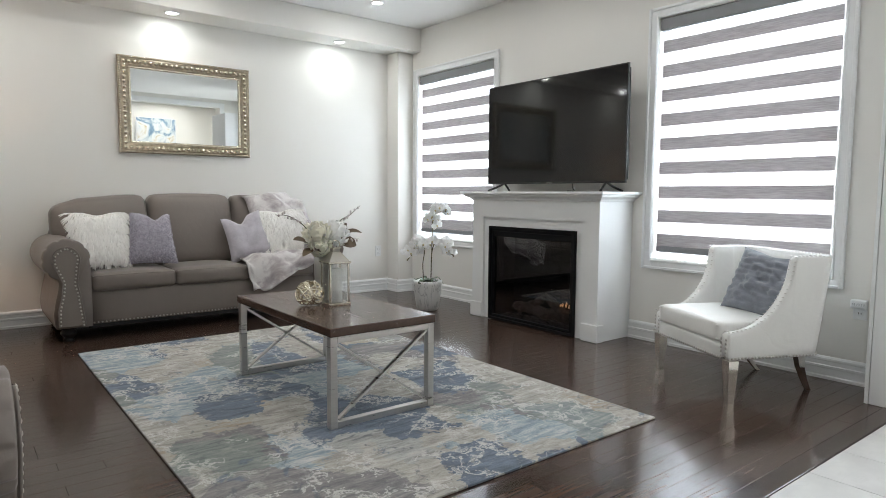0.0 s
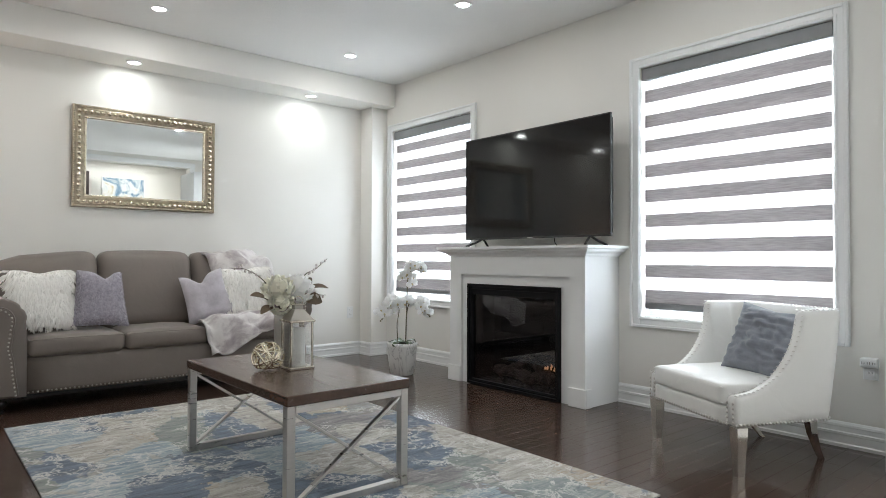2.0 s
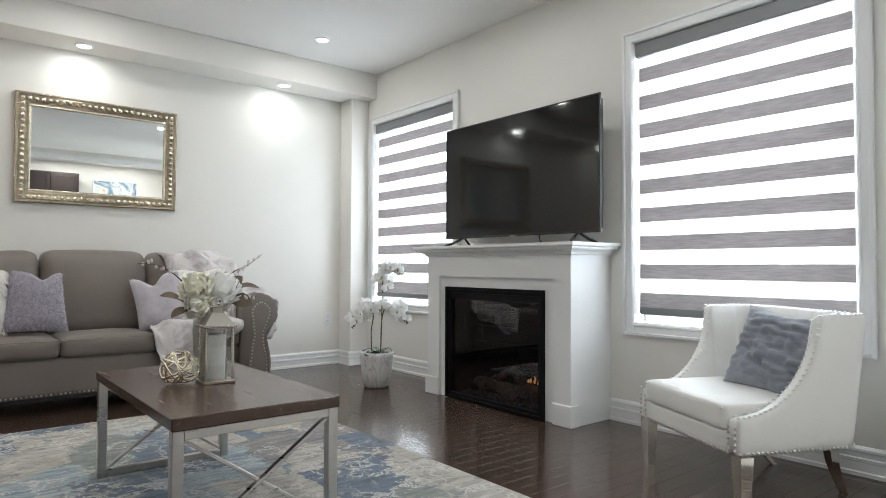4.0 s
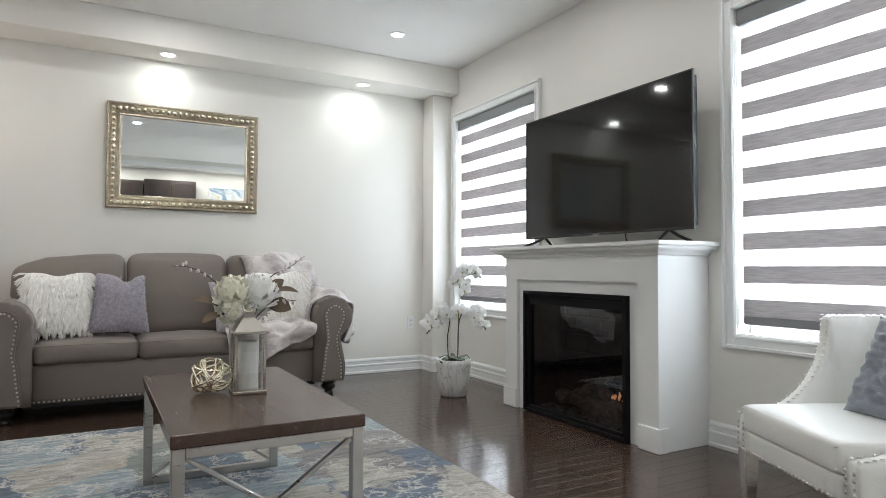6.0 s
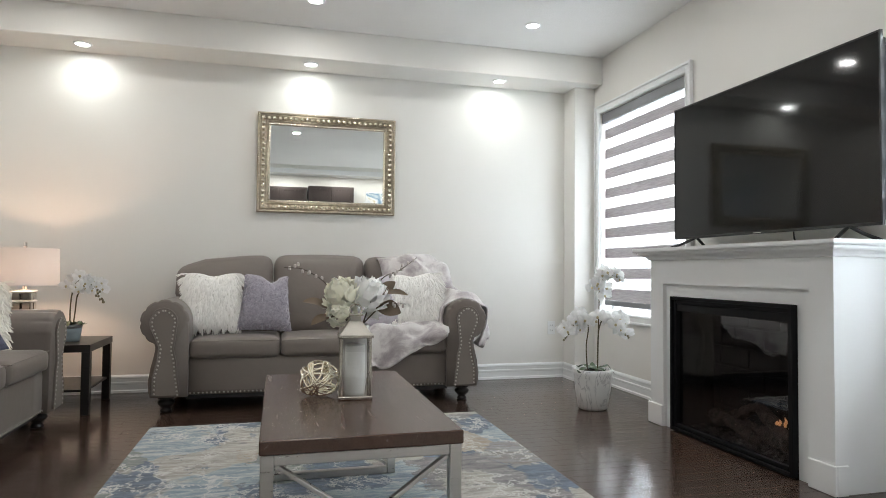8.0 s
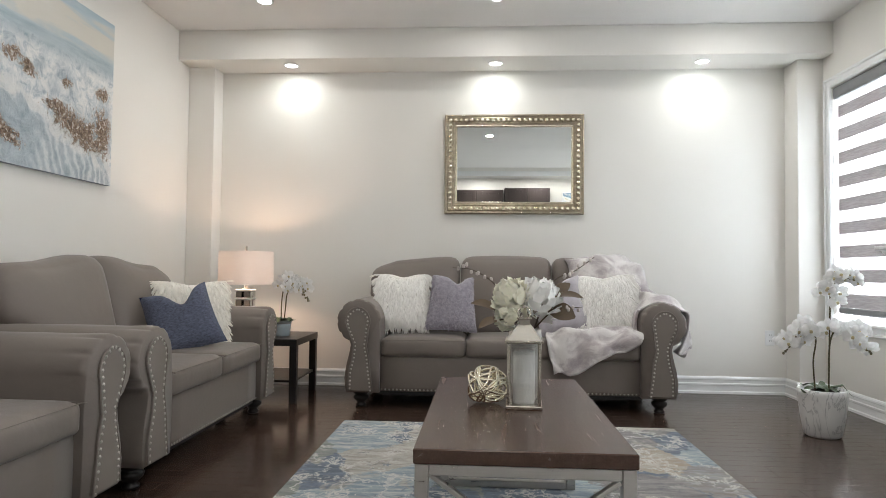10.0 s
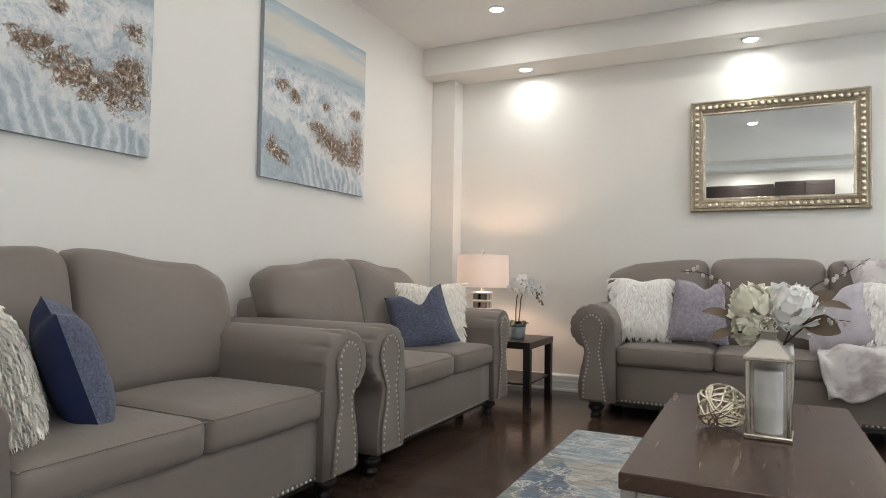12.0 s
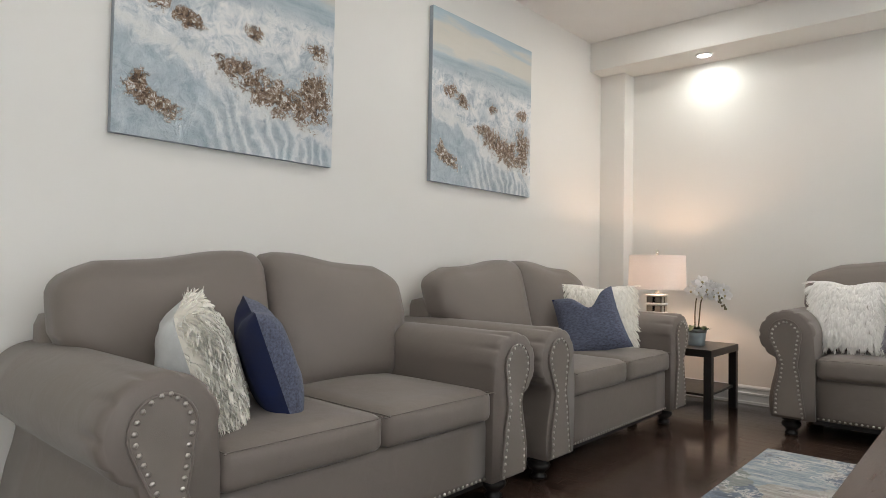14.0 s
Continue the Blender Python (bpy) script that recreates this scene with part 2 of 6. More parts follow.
def rug_material():
    """Abstract rug: rough-edged blocks of blue, taupe, sage, sand and cream, brushed along the short side and broken by pale cracks."""
    m, nt, b = nodes_of("rug_pile")
    v = coords(nt)
    fine = noise_tex(nt, v, 300, 2)
    streak = noise_tex(nt, coords(nt, (1.1, 5.0, 1)), 5.0, 9, 0.78, 0.7)
    mott = noise_tex(nt, v, 9, 8, 0.74, 1.2)
    nz = add(nt, "ShaderNodeTexNoise", Scale=6.0, Detail=7.0, Roughness=0.72)
    nt.links.new(v, nz.inputs["Vector"])

    def shaken(amount, scale):
        d = nt.nodes.new("ShaderNodeVectorMath")
        d.operation = "MULTIPLY_ADD"
        d.inputs[1].default_value = (amount,) * 3
        nt.links.new(nz.outputs["Color"], d.inputs[0])
        nt.links.new(coords(nt, scale), d.inputs[2])
        return d.outputs[0]

    def cells(scale, amount, size, feature="F1"):
        vo = nt.nodes.new("ShaderNodeTexVoronoi")
        vo.feature = feature
        if feature == "F1":
            vo.distance = "CHEBYCHEV"
        vo.inputs["Scale"].default_value = size
        nt.links.new(shaken(amount, scale), vo.inputs["Vector"])
        return vo

    big = cells((1.0, 0.72, 0.0), 0.22, 3.3)
    pick = nt.nodes.new("ShaderNodeSeparateColor")
    nt.links.new(big.outputs["Color"], pick.inputs[0])
    cream, sand, taupe, sage = (0.46, 0.44, 0.395), (0.34, 0.25, 0.17), (0.225, 0.205, 0.19), (0.205, 0.235, 0.22)
    navy, blue, sky_, pale = (0.07, 0.09, 0.13), (0.13, 0.165, 0.22), (0.23, 0.295, 0.345), (0.62, 0.61, 0.585)
    looks = [ramp(nt, streak, s) for s in (
        [(0.36, taupe), (0.45, (0.35, 0.33, 0.295)), (0.55, cream), (0.68, pale)],
        [(0.38, navy), (0.50, blue), (0.62, (0.16, 0.21, 0.28)), (0.72, sky_)],
        [(0.34, sand), (0.46, (0.36, 0.30, 0.235)), (0.58, cream), (0.70, sand)],
        [(0.34, (0.16, 0.21, 0.265)), (0.44, sky_), (0.54, (0.38, 0.43, 0.45)), (0.64, pale)],
        [(0.36, (0.13, 0.15, 0.15)), (0.48, sage), (0.60, (0.29, 0.305, 0.28)), (0.70, cream)],
        [(0.36, (0.13, 0.125, 0.135)), (0.48, (0.21, 0.20, 0.205)), (0.60, (0.30, 0.285, 0.27)), (0.70, cream)])]
    col = looks[0]
    for k, edge in ((1, 0.25), (2, 0.43), (3, 0.57), (4, 0.75), (5, 0.88)):
        col = mixc(nt, ramp(nt, pick.outputs[0], [(edge - 0.004, (0,) * 3), (edge + 0.004, (1,) * 3)]), col, looks[k])
    soft = noise_tex(nt, v, 2.6, 6, 0.66, 0.9)
    col = mixc(nt, ramp(nt, soft, [(0.59, (0,) * 3), (0.64, (0.85,) * 3)]), col, looks[0])
    col = mixc(nt, ramp(nt, noise_tex(nt, coords(nt, (1.2, 0.8, 1)), 3.4, 6, 0.68, 0.7), [(0.64, (0,) * 3), (0.67, (0.8,) * 3)]), col, looks[1])
    crack = ramp(nt, cells((1, 1, 0), 0.55, 4.2, "DISTANCE_TO_EDGE").outputs["Distance"], [(0.0, (1,) * 3), (0.028, (0.9,) * 3), (0.05, (0,) * 3)])
    gate = ramp(nt, noise_tex(nt, v, 2.4, 3, 0.5, 0.5), [(0.42, (0,) * 3), (0.52, (1,) * 3)])
    col = mixc(nt, mixc(nt, 1.0, crack, gate, "MULTIPLY"), col, pale)
    col = mixc(nt, ramp(nt, mott, [(0.36, (0.75,) * 3), (0.41, (0,) * 3)]), col, (0.115, 0.125, 0.15))
    col = mixc(nt, ramp(nt, mott, [(0.60, (0,) * 3), (0.66, (0.5,) * 3)]), col, (0.54, 0.525, 0.485))
    col = mixc(nt, 0.12, col, ramp(nt, fine, [(0.3, (0.08, 0.08, 0.08)), (0.7, (0.55, 0.54, 0.5))]))
    nt.links.new(col, b.inputs["Base Color"])
    b.inputs["Roughness"].default_value = 0.95
    bump_in(nt, b, mixc(nt, 0.5, fine, streak), 0.6, 0.004)
    return m


def painting_material(name, seed, rocks):
    """A seascape in thick paint. Object space: y along the wall, z up. rocks: (y, z, half-width, half-height, tilt in degrees)."""
    m, nt, b = nodes_of(name)
    c = nt.nodes.new("ShaderNodeTexCoord")
    obj = c.outputs["Object"]
    sep = nt.nodes.new("ShaderNodeSeparateXYZ")
    nt.links.new(obj, sep.inputs[0])
    yy, zz = sep.outputs[1], sep.outputs[2]

    def f(op, p, q=0.0):
        n = nt.nodes.new("ShaderNodeMath")
        n.operation = op
        for s, val in zip(n.inputs, (p, q)):
            if isinstance(val, (int, float)):
                s.default_value = val
            else:
                nt.links.new(val, s)
        return n.outputs[0]

    def moved(scale, shift=(0, 0, 0), turn=0.0):
        mp = nt.nodes.new("ShaderNodeMapping")
        mp.vector_type = "TEXTURE" if turn or shift != (0, 0, 0) else "POINT"
        mp.inputs["Scale"].default_value, mp.inputs["Location"].default_value, mp.inputs["Rotation"].default_value = scale, shift, (radians(turn), 0, 0)
        nt.links.new(obj, mp.inputs[0])
        return mp.outputs[0]

    sh = nt.nodes.new("ShaderNodeVectorMath")
    sh.operation = "ADD"
    sh.inputs[1].default_value = (seed, seed * 1.7, seed * 0.6)
    nt.links.new(obj, sh.inputs[0])
    vec = sh.outputs[0]
    n1, n2, n3 = noise_tex(nt, vec, 4.5, 6, 0.62, 1.0), noise_tex(nt, vec, 15, 7, 0.72, 0.8), noise_tex(nt, vec, 48, 5, 0.72, 0.5)
    flat = noise_tex(nt, moved((1, 0.8, 7)), 2.6, 5, 0.55, 0.4)
    skyc = ramp(nt, f("ADD", zz, f("MULTIPLY", flat, 0.30)), [(0.38, (0.40, 0.50, 0.55)), (0.46, (0.62, 0.60, 0.54)), (0.55, (0.60, 0.58, 0.52)), (0.62, (0.42, 0.52, 0.57)), (0.72, (0.34, 0.45, 0.52))])
    sea = ramp(nt, flat, [(0.35, (0.28, 0.37, 0.43)), (0.6, (0.45, 0.53, 0.57))])
    surf = ramp(nt, n2, [(0.28, (0.30, 0.37, 0.42)), (0.40, (0.50, 0.56, 0.60)), (0.48, (0.70, 0.72, 0.73)), (0.57, (0.82, 0.82, 0.81))])
    body = mixc(nt, ramp(nt, n1, [(0.36, (0.7,) * 3), (0.52, (0,) * 3)]), surf, ramp(nt, n2, [(0.3, (0.24, 0.32, 0.38)), (0.7, (0.47, 0.55, 0.60))]))
    wv = nt.nodes.new("ShaderNodeTexWave")
    wv.wave_type, wv.rings_direction = "RINGS", "SPHERICAL"
    for k, val in (("Scale", 6.0), ("Distortion", 11.0), ("Detail", 5.0), ("Detail Scale", 0.8), ("Detail Roughness", 0.6)):
        wv.inputs[k].default_value = val
    nt.links.new(moved((1, 1, 1.4), (0, -0.25, -0.62)), wv.inputs["Vector"])
    curl = ramp(nt, wv.outputs["Fac"], [(0.1, (0.29, 0.37, 0.43)), (0.55, (0.42, 0.50, 0.55)), (0.95, (0.68, 0.72, 0.74))])
    low = f("ADD", f("ADD", zz, f("MULTIPLY", yy, 0.32)), f("MULTIPLY", f("SUBTRACT", n1, 0.5), 0.30))
    col = body
    lowmask = nt.nodes.new("ShaderNodeMapRange")
    for k, val in (("From Min", -0.26), ("From Max", -0.32), ("To Min", 0.0), ("To Max", 0.85)):
        lowmask.inputs[k].default_value = val
    nt.links.new(low, lowmask.inputs["Value"])
    calm = ramp(nt, n2, [(0.3, (0.30, 0.38, 0.44)), (0.6, (0.46, 0.54, 0.59)), (0.75, (0.70, 0.73, 0.74))])
    reach = nt.nodes.new("ShaderNodeMapRange")
    reach.inputs["From Min"].default_value, reach.inputs["From Max"].default_value = -0.24, -0.08
    nt.links.new(f("ADD", yy, f("MULTIPLY", f("SUBTRACT", n1, 0.5), 0.3)), reach.inputs["Value"])
    col = mixc(nt, lowmask.outputs[0], col, mixc(nt, reach.outputs[0], calm, mixc(nt, 0.25, curl, body)))
    foam = nt.nodes.new("ShaderNodeMapRange")
    for k, val in (("From Min", 0.045), ("From Max", 0.015), ("To Min", 0.0), ("To Max", 0.8)):
        foam.inputs[k].default_value = val
    nt.links.new(f("ABSOLUTE", f("ADD", low, 0.24)), foam.inputs["Value"])
    col = mixc(nt, foam.outputs[0], col, (0.74, 0.75, 0.74))
    best = None
    for y, z, ry, rz, turn in rocks:
        ln = nt.nodes.new("ShaderNodeVectorMath")
        ln.operation = "LENGTH"
        sp = nt.nodes.new("ShaderNodeVectorMath")
        sp.operation = "MULTIPLY"
        sp.inputs[1].default_value = (0, 1, 1)
        nt.links.new(moved((1, ry, rz), (0, y, z), turn), sp.inputs[0])
        nt.links.new(sp.outputs[0], ln.inputs[0])
        d = f("SUBTRACT", 1.0, ln.outputs["Value"])
        best = d if best is None else f("MAXIMUM", best, d)
    rough_ = f("ADD", best, f("ADD", f("MULTIPLY", f("SUBTRACT", n2, 0.5), 2.6), f("MULTIPLY", f("SUBTRACT", n3, 0.5), 2.2)))
    rm = ramp(nt, rough_, [(0.22, (0,) * 3), (0.34, (1,) * 3)])
    rock = ramp(nt, n3, [(0.36, (0.045, 0.03, 0.024)), (0.45, (0.17, 0.105, 0.065)), (0.52, (0.32, 0.225, 0.155)), (0.57, (0.46, 0.39, 0.33)), (0.62, (0.82, 0.82, 0.81))])
    col = mixc(nt, rm, col, rock)
    hor = f("ADD", zz, f("MULTIPLY", f("SUBTRACT", n1, 0.5), 0.05))
    col = mixc(nt, ramp(nt, f("ADD", hor, f("MULTIPLY", f("SUBTRACT", n2, 0.5), 0.25)), [(0.13, (0,) * 3), (0.19, (1,) * 3)]), col, sea)
    col = mixc(nt, ramp(nt, hor, [(0.245, (0,) * 3), (0.262, (1,) * 3)]), col, skyc)
    nt.links.new(col, b.inputs["Base Color"])
    b.inputs["Roughness"].default_value = 0.42
    below = ramp(nt, hor, [(0.15, (1,) * 3), (0.3, (0.15,) * 3)])
    hh = f("MULTIPLY", f("ADD", n2, f("MULTIPLY", n3, f("ADD", 0.4, rm))), below)
    bump_in(nt, b, hh, 0.9, 0.012)
    return m


def fluffy_material(name, color):
    """Light fibres: a matt colour that differs a little from strand to strand, with a soft sheen."""
    m, nt, b = nodes_of(name)
    geo = nt.nodes.new("ShaderNodeNewGeometry")
    nt.links.new(ramp(nt, geo.outputs["Random Per Island"], [(0.0, tuple(c * 0.93 for c in color)), (1.0, tuple(min(1, c * 1.03) for c in color))]), b.inputs["Base Color"])
    b.inputs["Roughness"].default_value = 0.9
    b.inputs["Specular IOR Level"].default_value = 0.2
    b.inputs["Sheen Weight"].default_value = 0.8
    b.inputs["Sheen Roughness"].default_value = 0.6
    return m


def throw_material():
    """Plush with soft patches of off-white and mauve grey."""
    m, nt, b = nodes_of("blush_throw")
    v = coords(nt)
    patch, fine = noise_tex(nt, v, 5.5, 5, 0.6, 0.9), noise_tex(nt, v, 260, 3)
    col = ramp(nt, patch, [(0.36, (0.34, 0.295, 0.31)), (0.46, (0.48, 0.435, 0.44)), (0.56, (0.68, 0.65, 0.635))])
    nt.links.new(mixc(nt, 0.12, col, ramp(nt, fine, [(0.3, (0.3, 0.27, 0.27)), (0.7, (0.9, 0.87, 0.85))])), b.inputs["Base Color"])
    b.inputs["Roughness"].default_value = 0.95
    b.inputs["Sheen Weight"].default_value = 0.4
    bump_in(nt, b, fine, 0.5, 0.004)
    return m


def marble_material(name, base, veinc):
    m, nt, b = nodes_of(name)
    v = coords(nt, (1, 1, 0.55))
    n = noise_tex(nt, v, 4.5, 4, 0.55, 2.0)
    vn = ramp(nt, n, [(0.455, (0,) * 3), (0.485, (0.75,) * 3), (0.50, (0.15,) * 3), (0.53, (0,) * 3)])
    soft = ramp(nt, noise_tex(nt, v, 4, 3), [(0.35, base), (0.7, tuple(c * 0.82 for c in base))])
    nt.links.new(mixc(nt, vn, soft, veinc), b.inputs["Base Color"])
    b.inputs["Roughness"].default_value = 0.35
    return m


FUR, FUR2 = fluffy_material("cream_fur", (0.96, 0.94, 0.90)), fluffy_material("ivory_shag", (0.96, 0.92, 0.83))
SCREEN, PANE, MIRROR = screen_material(), glass_material("clear_glass"), mirror_material()
FIREGLASS = glass_material("fire_glass", 0.015, (0.62, 0.62, 0.63), 0.07)
BAND = fabric_blind("blind_opaque", (0.42, 0.40, 0.40), 0.0, 0.25, (1, 2, 25))
SHEER = fabric_blind("blind_sheer", (0.85, 0.86, 0.87), 0.35, 0.6)
LENS = emit_material("pot_lens", (1, 0.97, 0.93), 14)
PLANK, PLANK_J = plank_material("floor_plank", "Random"), plank_material("floor_plank_joined", "Random Per Island")
WALNUT, RUG = tabletop_material(), rug_material()
SHADE = fabric_blind("lamp_shade_linen", (0.82, 0.76, 0.72), 0.0, 0.06, (160, 160, 160))
THROW = throw_material()
POTMARBLE = marble_material("marbled_pot", (0.74, 0.74, 0.73), (0.32, 0.32, 0.33))
TILE = marble_material("white_tile", (0.78, 0.78, 0.77), (0.70, 0.70, 0.69))


# ---------- mesh helpers ----------
def part(name, bm, material, parent=None, label="", smooth=False, kind=""):
    me = bpy.data.meshes.new(name)
    bmesh.ops.recalc_face_normals(bm, faces=bm.faces)
    if smooth:
        for f in bm.faces:
            f.smooth = True
    bm.to_mesh(me)
    bm.free()
    me.materials.append(material)
    ob = new(name, me)
    ob.parent = parent
    return tagged(ob, label=label, kind=kind)


def thing(name, m, label, category, group="", kind=""):
    ob = new(name)
    ob.empty_display_size = 0.1
    ob.matrix_world = m
    return tagged(ob, label, category, group, kind)


def B():
    return bmesh.new()


def box(bm, x0, x1, y0, y1, z0, z1, bevel=0.0, seg=1):
    vs = bmesh.ops.create_cube(bm, size=1)["verts"]
    for v in vs:
        v.co = Vector((x0 + (v.co.x + 0.5) * (x1 - x0), y0 + (v.co.y + 0.5) * (y1 - y0), z0 + (v.co.z + 0.5) * (z1 - z0)))
    if bevel:
        es = {e for v in vs for e in v.link_edges}
        bmesh.ops.bevel(bm, geom=list(es), offset=bevel, segments=seg, affect="EDGES")
    return bm


def rbox(bm, c, s, r, n=7, bulge=(0, 0, 0), f=None):
    """A soft upholstered block: rounded box about c, with faces that swell."""
    t = bmesh.new()
    bmesh.ops.create_cube(t, size=2)
    bmesh.ops.subdivide_edges(t, edges=t.edges[:], cuts=n, use_grid_fill=True)
    h = Vector(s) / 2
    for v in t.verts:
        q = Vector([0.55 * math.sin(a * math.pi / 2) + 0.45 * a for a in v.co])
        p = Vector([q[i] * h[i] for i in range(3)])
        inner = Vector([max(-(h[i] - r), min(h[i] - r, p[i])) for i in range(3)])
        d = p - inner
        if d.length > 1e-6:
            p = inner + d.normalized() * r
        for i in range(3):
            j, k = (i + 1) % 3, (i + 2) % 3
            p[i] += bulge[i] * q[i] * (1 - q[j] ** 2) * (1 - q[k] ** 2)
        if f:
            p = f(p)
        v.co = p + Vector(c)
    me = bpy.data.meshes.new("tmp")
    t.to_mesh(me)
    t.free()
    bm.from_mesh(me)
    bpy.data.meshes.remove(me)
    return bm


def prism(bm, pts, a, b, axis="y", bevel=0.0):
    """Closed outline in the plane across the axis, swept from a to b."""
    def place(u, w, d):
        return {"y": (u, d, w), "x": (d, u, w), "z": (u, w, d)}[axis]
    lo = [bm.verts.new(place(u, w, a)) for u, w in pts]
    hi = [bm.verts.new(place(u, w, b)) for u, w in pts]
    n = len(pts)
    fs = [bm.faces.new(lo), bm.faces.new(hi[::-1])]
    for i in range(n):
        bm.faces.new((lo[i], lo[(i + 1) % n], hi[(i + 1) % n], hi[i]))
    if bevel:
        bmesh.ops.bevel(bm, geom=list({e for f in fs for e in f.edges}), offset=bevel, segments=2, affect="EDGES")
    return bm


def lathe(bm, prof, seg=24, c=(0, 0, 0), close=True):
    rings = []
    for r, z in prof:
        rings.append([bm.verts.new((c[0] + r * math.cos(2 * math.pi * i / seg), c[1] + r * math.sin(2 * math.pi * i / seg), c[2] + z)) for i in range(seg)])
    for a, b in zip(rings, rings[1:]):
        for i in range(seg):
            bm.faces.new((a[i], a[(i + 1) % seg], b[(i + 1) % seg], b[i]))
    if close:
        bm.faces.new(rings[0][::-1])
        bm.faces.new(rings[-1])
    return bm


def tube(bm, pts, radius, seg=8, closed=False):
    pts = [Vector(p) for p in pts]
    n = len(pts)
    rings = []
    up = Vector((0.3, 0.2, 0.93)).normalized()
    for i, p in enumerate(pts):
        if closed:
            d = pts[(i + 1) % n] - pts[i - 1]
        else:
            d = pts[min(i + 1, n - 1)] - pts[max(i - 1, 0)]
        d.normalize()
        u = d.cross(up)
        if u.length < 1e-3:
            u = d.cross(Vector((1, 0, 0)))
        u.normalize()
        w = d.cross(u)
        r = radius(i / max(1, n - 1)) if callable(radius) else radius
        rings.append([bm.verts.new(p + r * (math.cos(2 * math.pi * k / seg) * u + math.sin(2 * math.pi * k / seg) * w)) for k in range(seg)])
    pairs = list(zip(rings, rings[1:])) + ([(rings[-1], rings[0])] if closed else [])
    for a, b in pairs:
        for k in range(seg):
            bm.faces.new((a[k], a[(k + 1) % seg], b[(k + 1) % seg], b[k]))
    if not closed:
        bm.faces.new(rings[0][::-1])
        bm.faces.new(rings[-1])
    return bm


def dome(bm, p, normal, r, seg=6):
    """A nailhead: a low dome on a surface."""
    q = Vector(normal).to_track_quat("Z", "Y")
    rings = []
    for rr, hh in ((1.0, 0.0), (0.7, 0.4)):
        rings.append([bm.verts.new(Vector(p) + q @ Vector((r * rr * math.cos(2 * math.pi * i / seg), r * rr * math.sin(2 * math.pi * i / seg), r * hh))) for i in range(seg)])
    top = bm.verts.new(Vector(p) + q @ Vector((0, 0, r * 0.62)))
    for i in range(seg):
        j = (i + 1) % seg
        bm.faces.new((rings[0][i], rings[0][j], rings[1][j], rings[1][i]))
        bm.faces.new((rings[1][i], rings[1][j], top))
    return bm


def along(pts, step):
    """Points at even steps along an open line."""
    out, left = [], 0.0
    for a, b in zip(pts, pts[1:]):
        a, b = Vector(a), Vector(b)
        L, d = (b - a).length, left
        while d < L:
            out.append(a + (b - a) * (d / L))
            d += step
        left = d - L
    return out


def spline(pts, n=8):
    """Catmull-Rom through the points."""
    P = [Vector(p) for p in pts]
    P = [P[0] * 2 - P[1]] + P + [P[-1] * 2 - P[-2]]
    out = []
    for i in range(1, len(P) - 2):
        for k in range(n):
            t = k / n
            a, b, c, d = P[i - 1], P[i], P[i + 1], P[i + 2]
            out.append(0.5 * (2 * b + (c - a) * t + (2 * a - 5 * b + 4 * c - d) * t * t + (3 * b - a - 3 * c + d) * t ** 3))
    return out + [P[-2]]


# ---------- the shell of the room ----------
def structure(name, bm, material, label, category):
    return tagged(part(name, bm, material), label, category, kind="structure")


YB, XK, YK = -0.9, 5.7, 1.304   # wall behind with the wide opening; kitchen side wall; end of the window wall
YF = -2.5                        # far wall of the kitchen
TH = 0.16
structure("wall_north", box(B(), -TH, X1 + TH, Y1, Y1 + TH, -0.1, ZC + 0.1), WALL, "smooth warm white painted wall behind the sofa", "wall")
structure("wall_west", box(B(), -TH, 0, YF, Y1, -0.1, ZC + 0.1), WALL, "warm white painted wall with two canvases", "wall")
bm = B()
ys = [YK] + [v for w in WIN for v in w] + [Y1]
for a, b in ((ys[0], ys[1]), (ys[2], ys[3]), (ys[4], ys[5])):
    box(bm, X1, X1 + TH, a, b, -0.1, ZC + 0.1)
for w0, w1 in WIN:
    box(bm, X1, X1 + TH, w0, w1, -0.1, WZ0)
    box(bm, X1, X1 + TH, w0, w1, WZ1, ZC + 0.1)
structure("wall_east", bm, WALL, "warm white painted wall with two windows", "wall")
structure("wall_kitchen_return", box(B(), X1 + TH, XK + TH, YK, YK + TH, -0.1, ZC + 0.1), WALL, "plain white wall return beside the kitchen", "wall")
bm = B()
box(bm, XK, XK + TH, YF, FILL_DOOR[0], -0.1, ZC + 0.1)
box(bm, XK, XK + TH, FILL_DOOR[1], YK, -0.1, ZC + 0.1)
box(bm, XK, XK + TH, FILL_DOOR[0], FILL_DOOR[1], 2.08, ZC + 0.1)
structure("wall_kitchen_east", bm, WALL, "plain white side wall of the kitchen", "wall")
# Unseen door, added so that the fill lamp has an opening.
door = thing("added_door", pose(0, 0, 0), "white framed glass door, added out of view for fill light", "door", kind="structure")
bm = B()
for e, g in ((FILL_DOOR[0], FILL_DOOR[0] + 0.07), (FILL_DOOR[1] - 0.07, FILL_DOOR[1]), (FILL_DOOR[2] - 0.04, FILL_DOOR[2] + 0.04)):
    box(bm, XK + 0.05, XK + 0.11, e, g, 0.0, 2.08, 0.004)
for e, g in ((FILL_DOOR[0] + 0.07, FILL_DOOR[2] - 0.04), (FILL_DOOR[2] + 0.04, FILL_DOOR[1] - 0.07)):
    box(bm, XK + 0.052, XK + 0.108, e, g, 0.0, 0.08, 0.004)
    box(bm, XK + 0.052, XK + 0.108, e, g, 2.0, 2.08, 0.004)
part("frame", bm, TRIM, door)
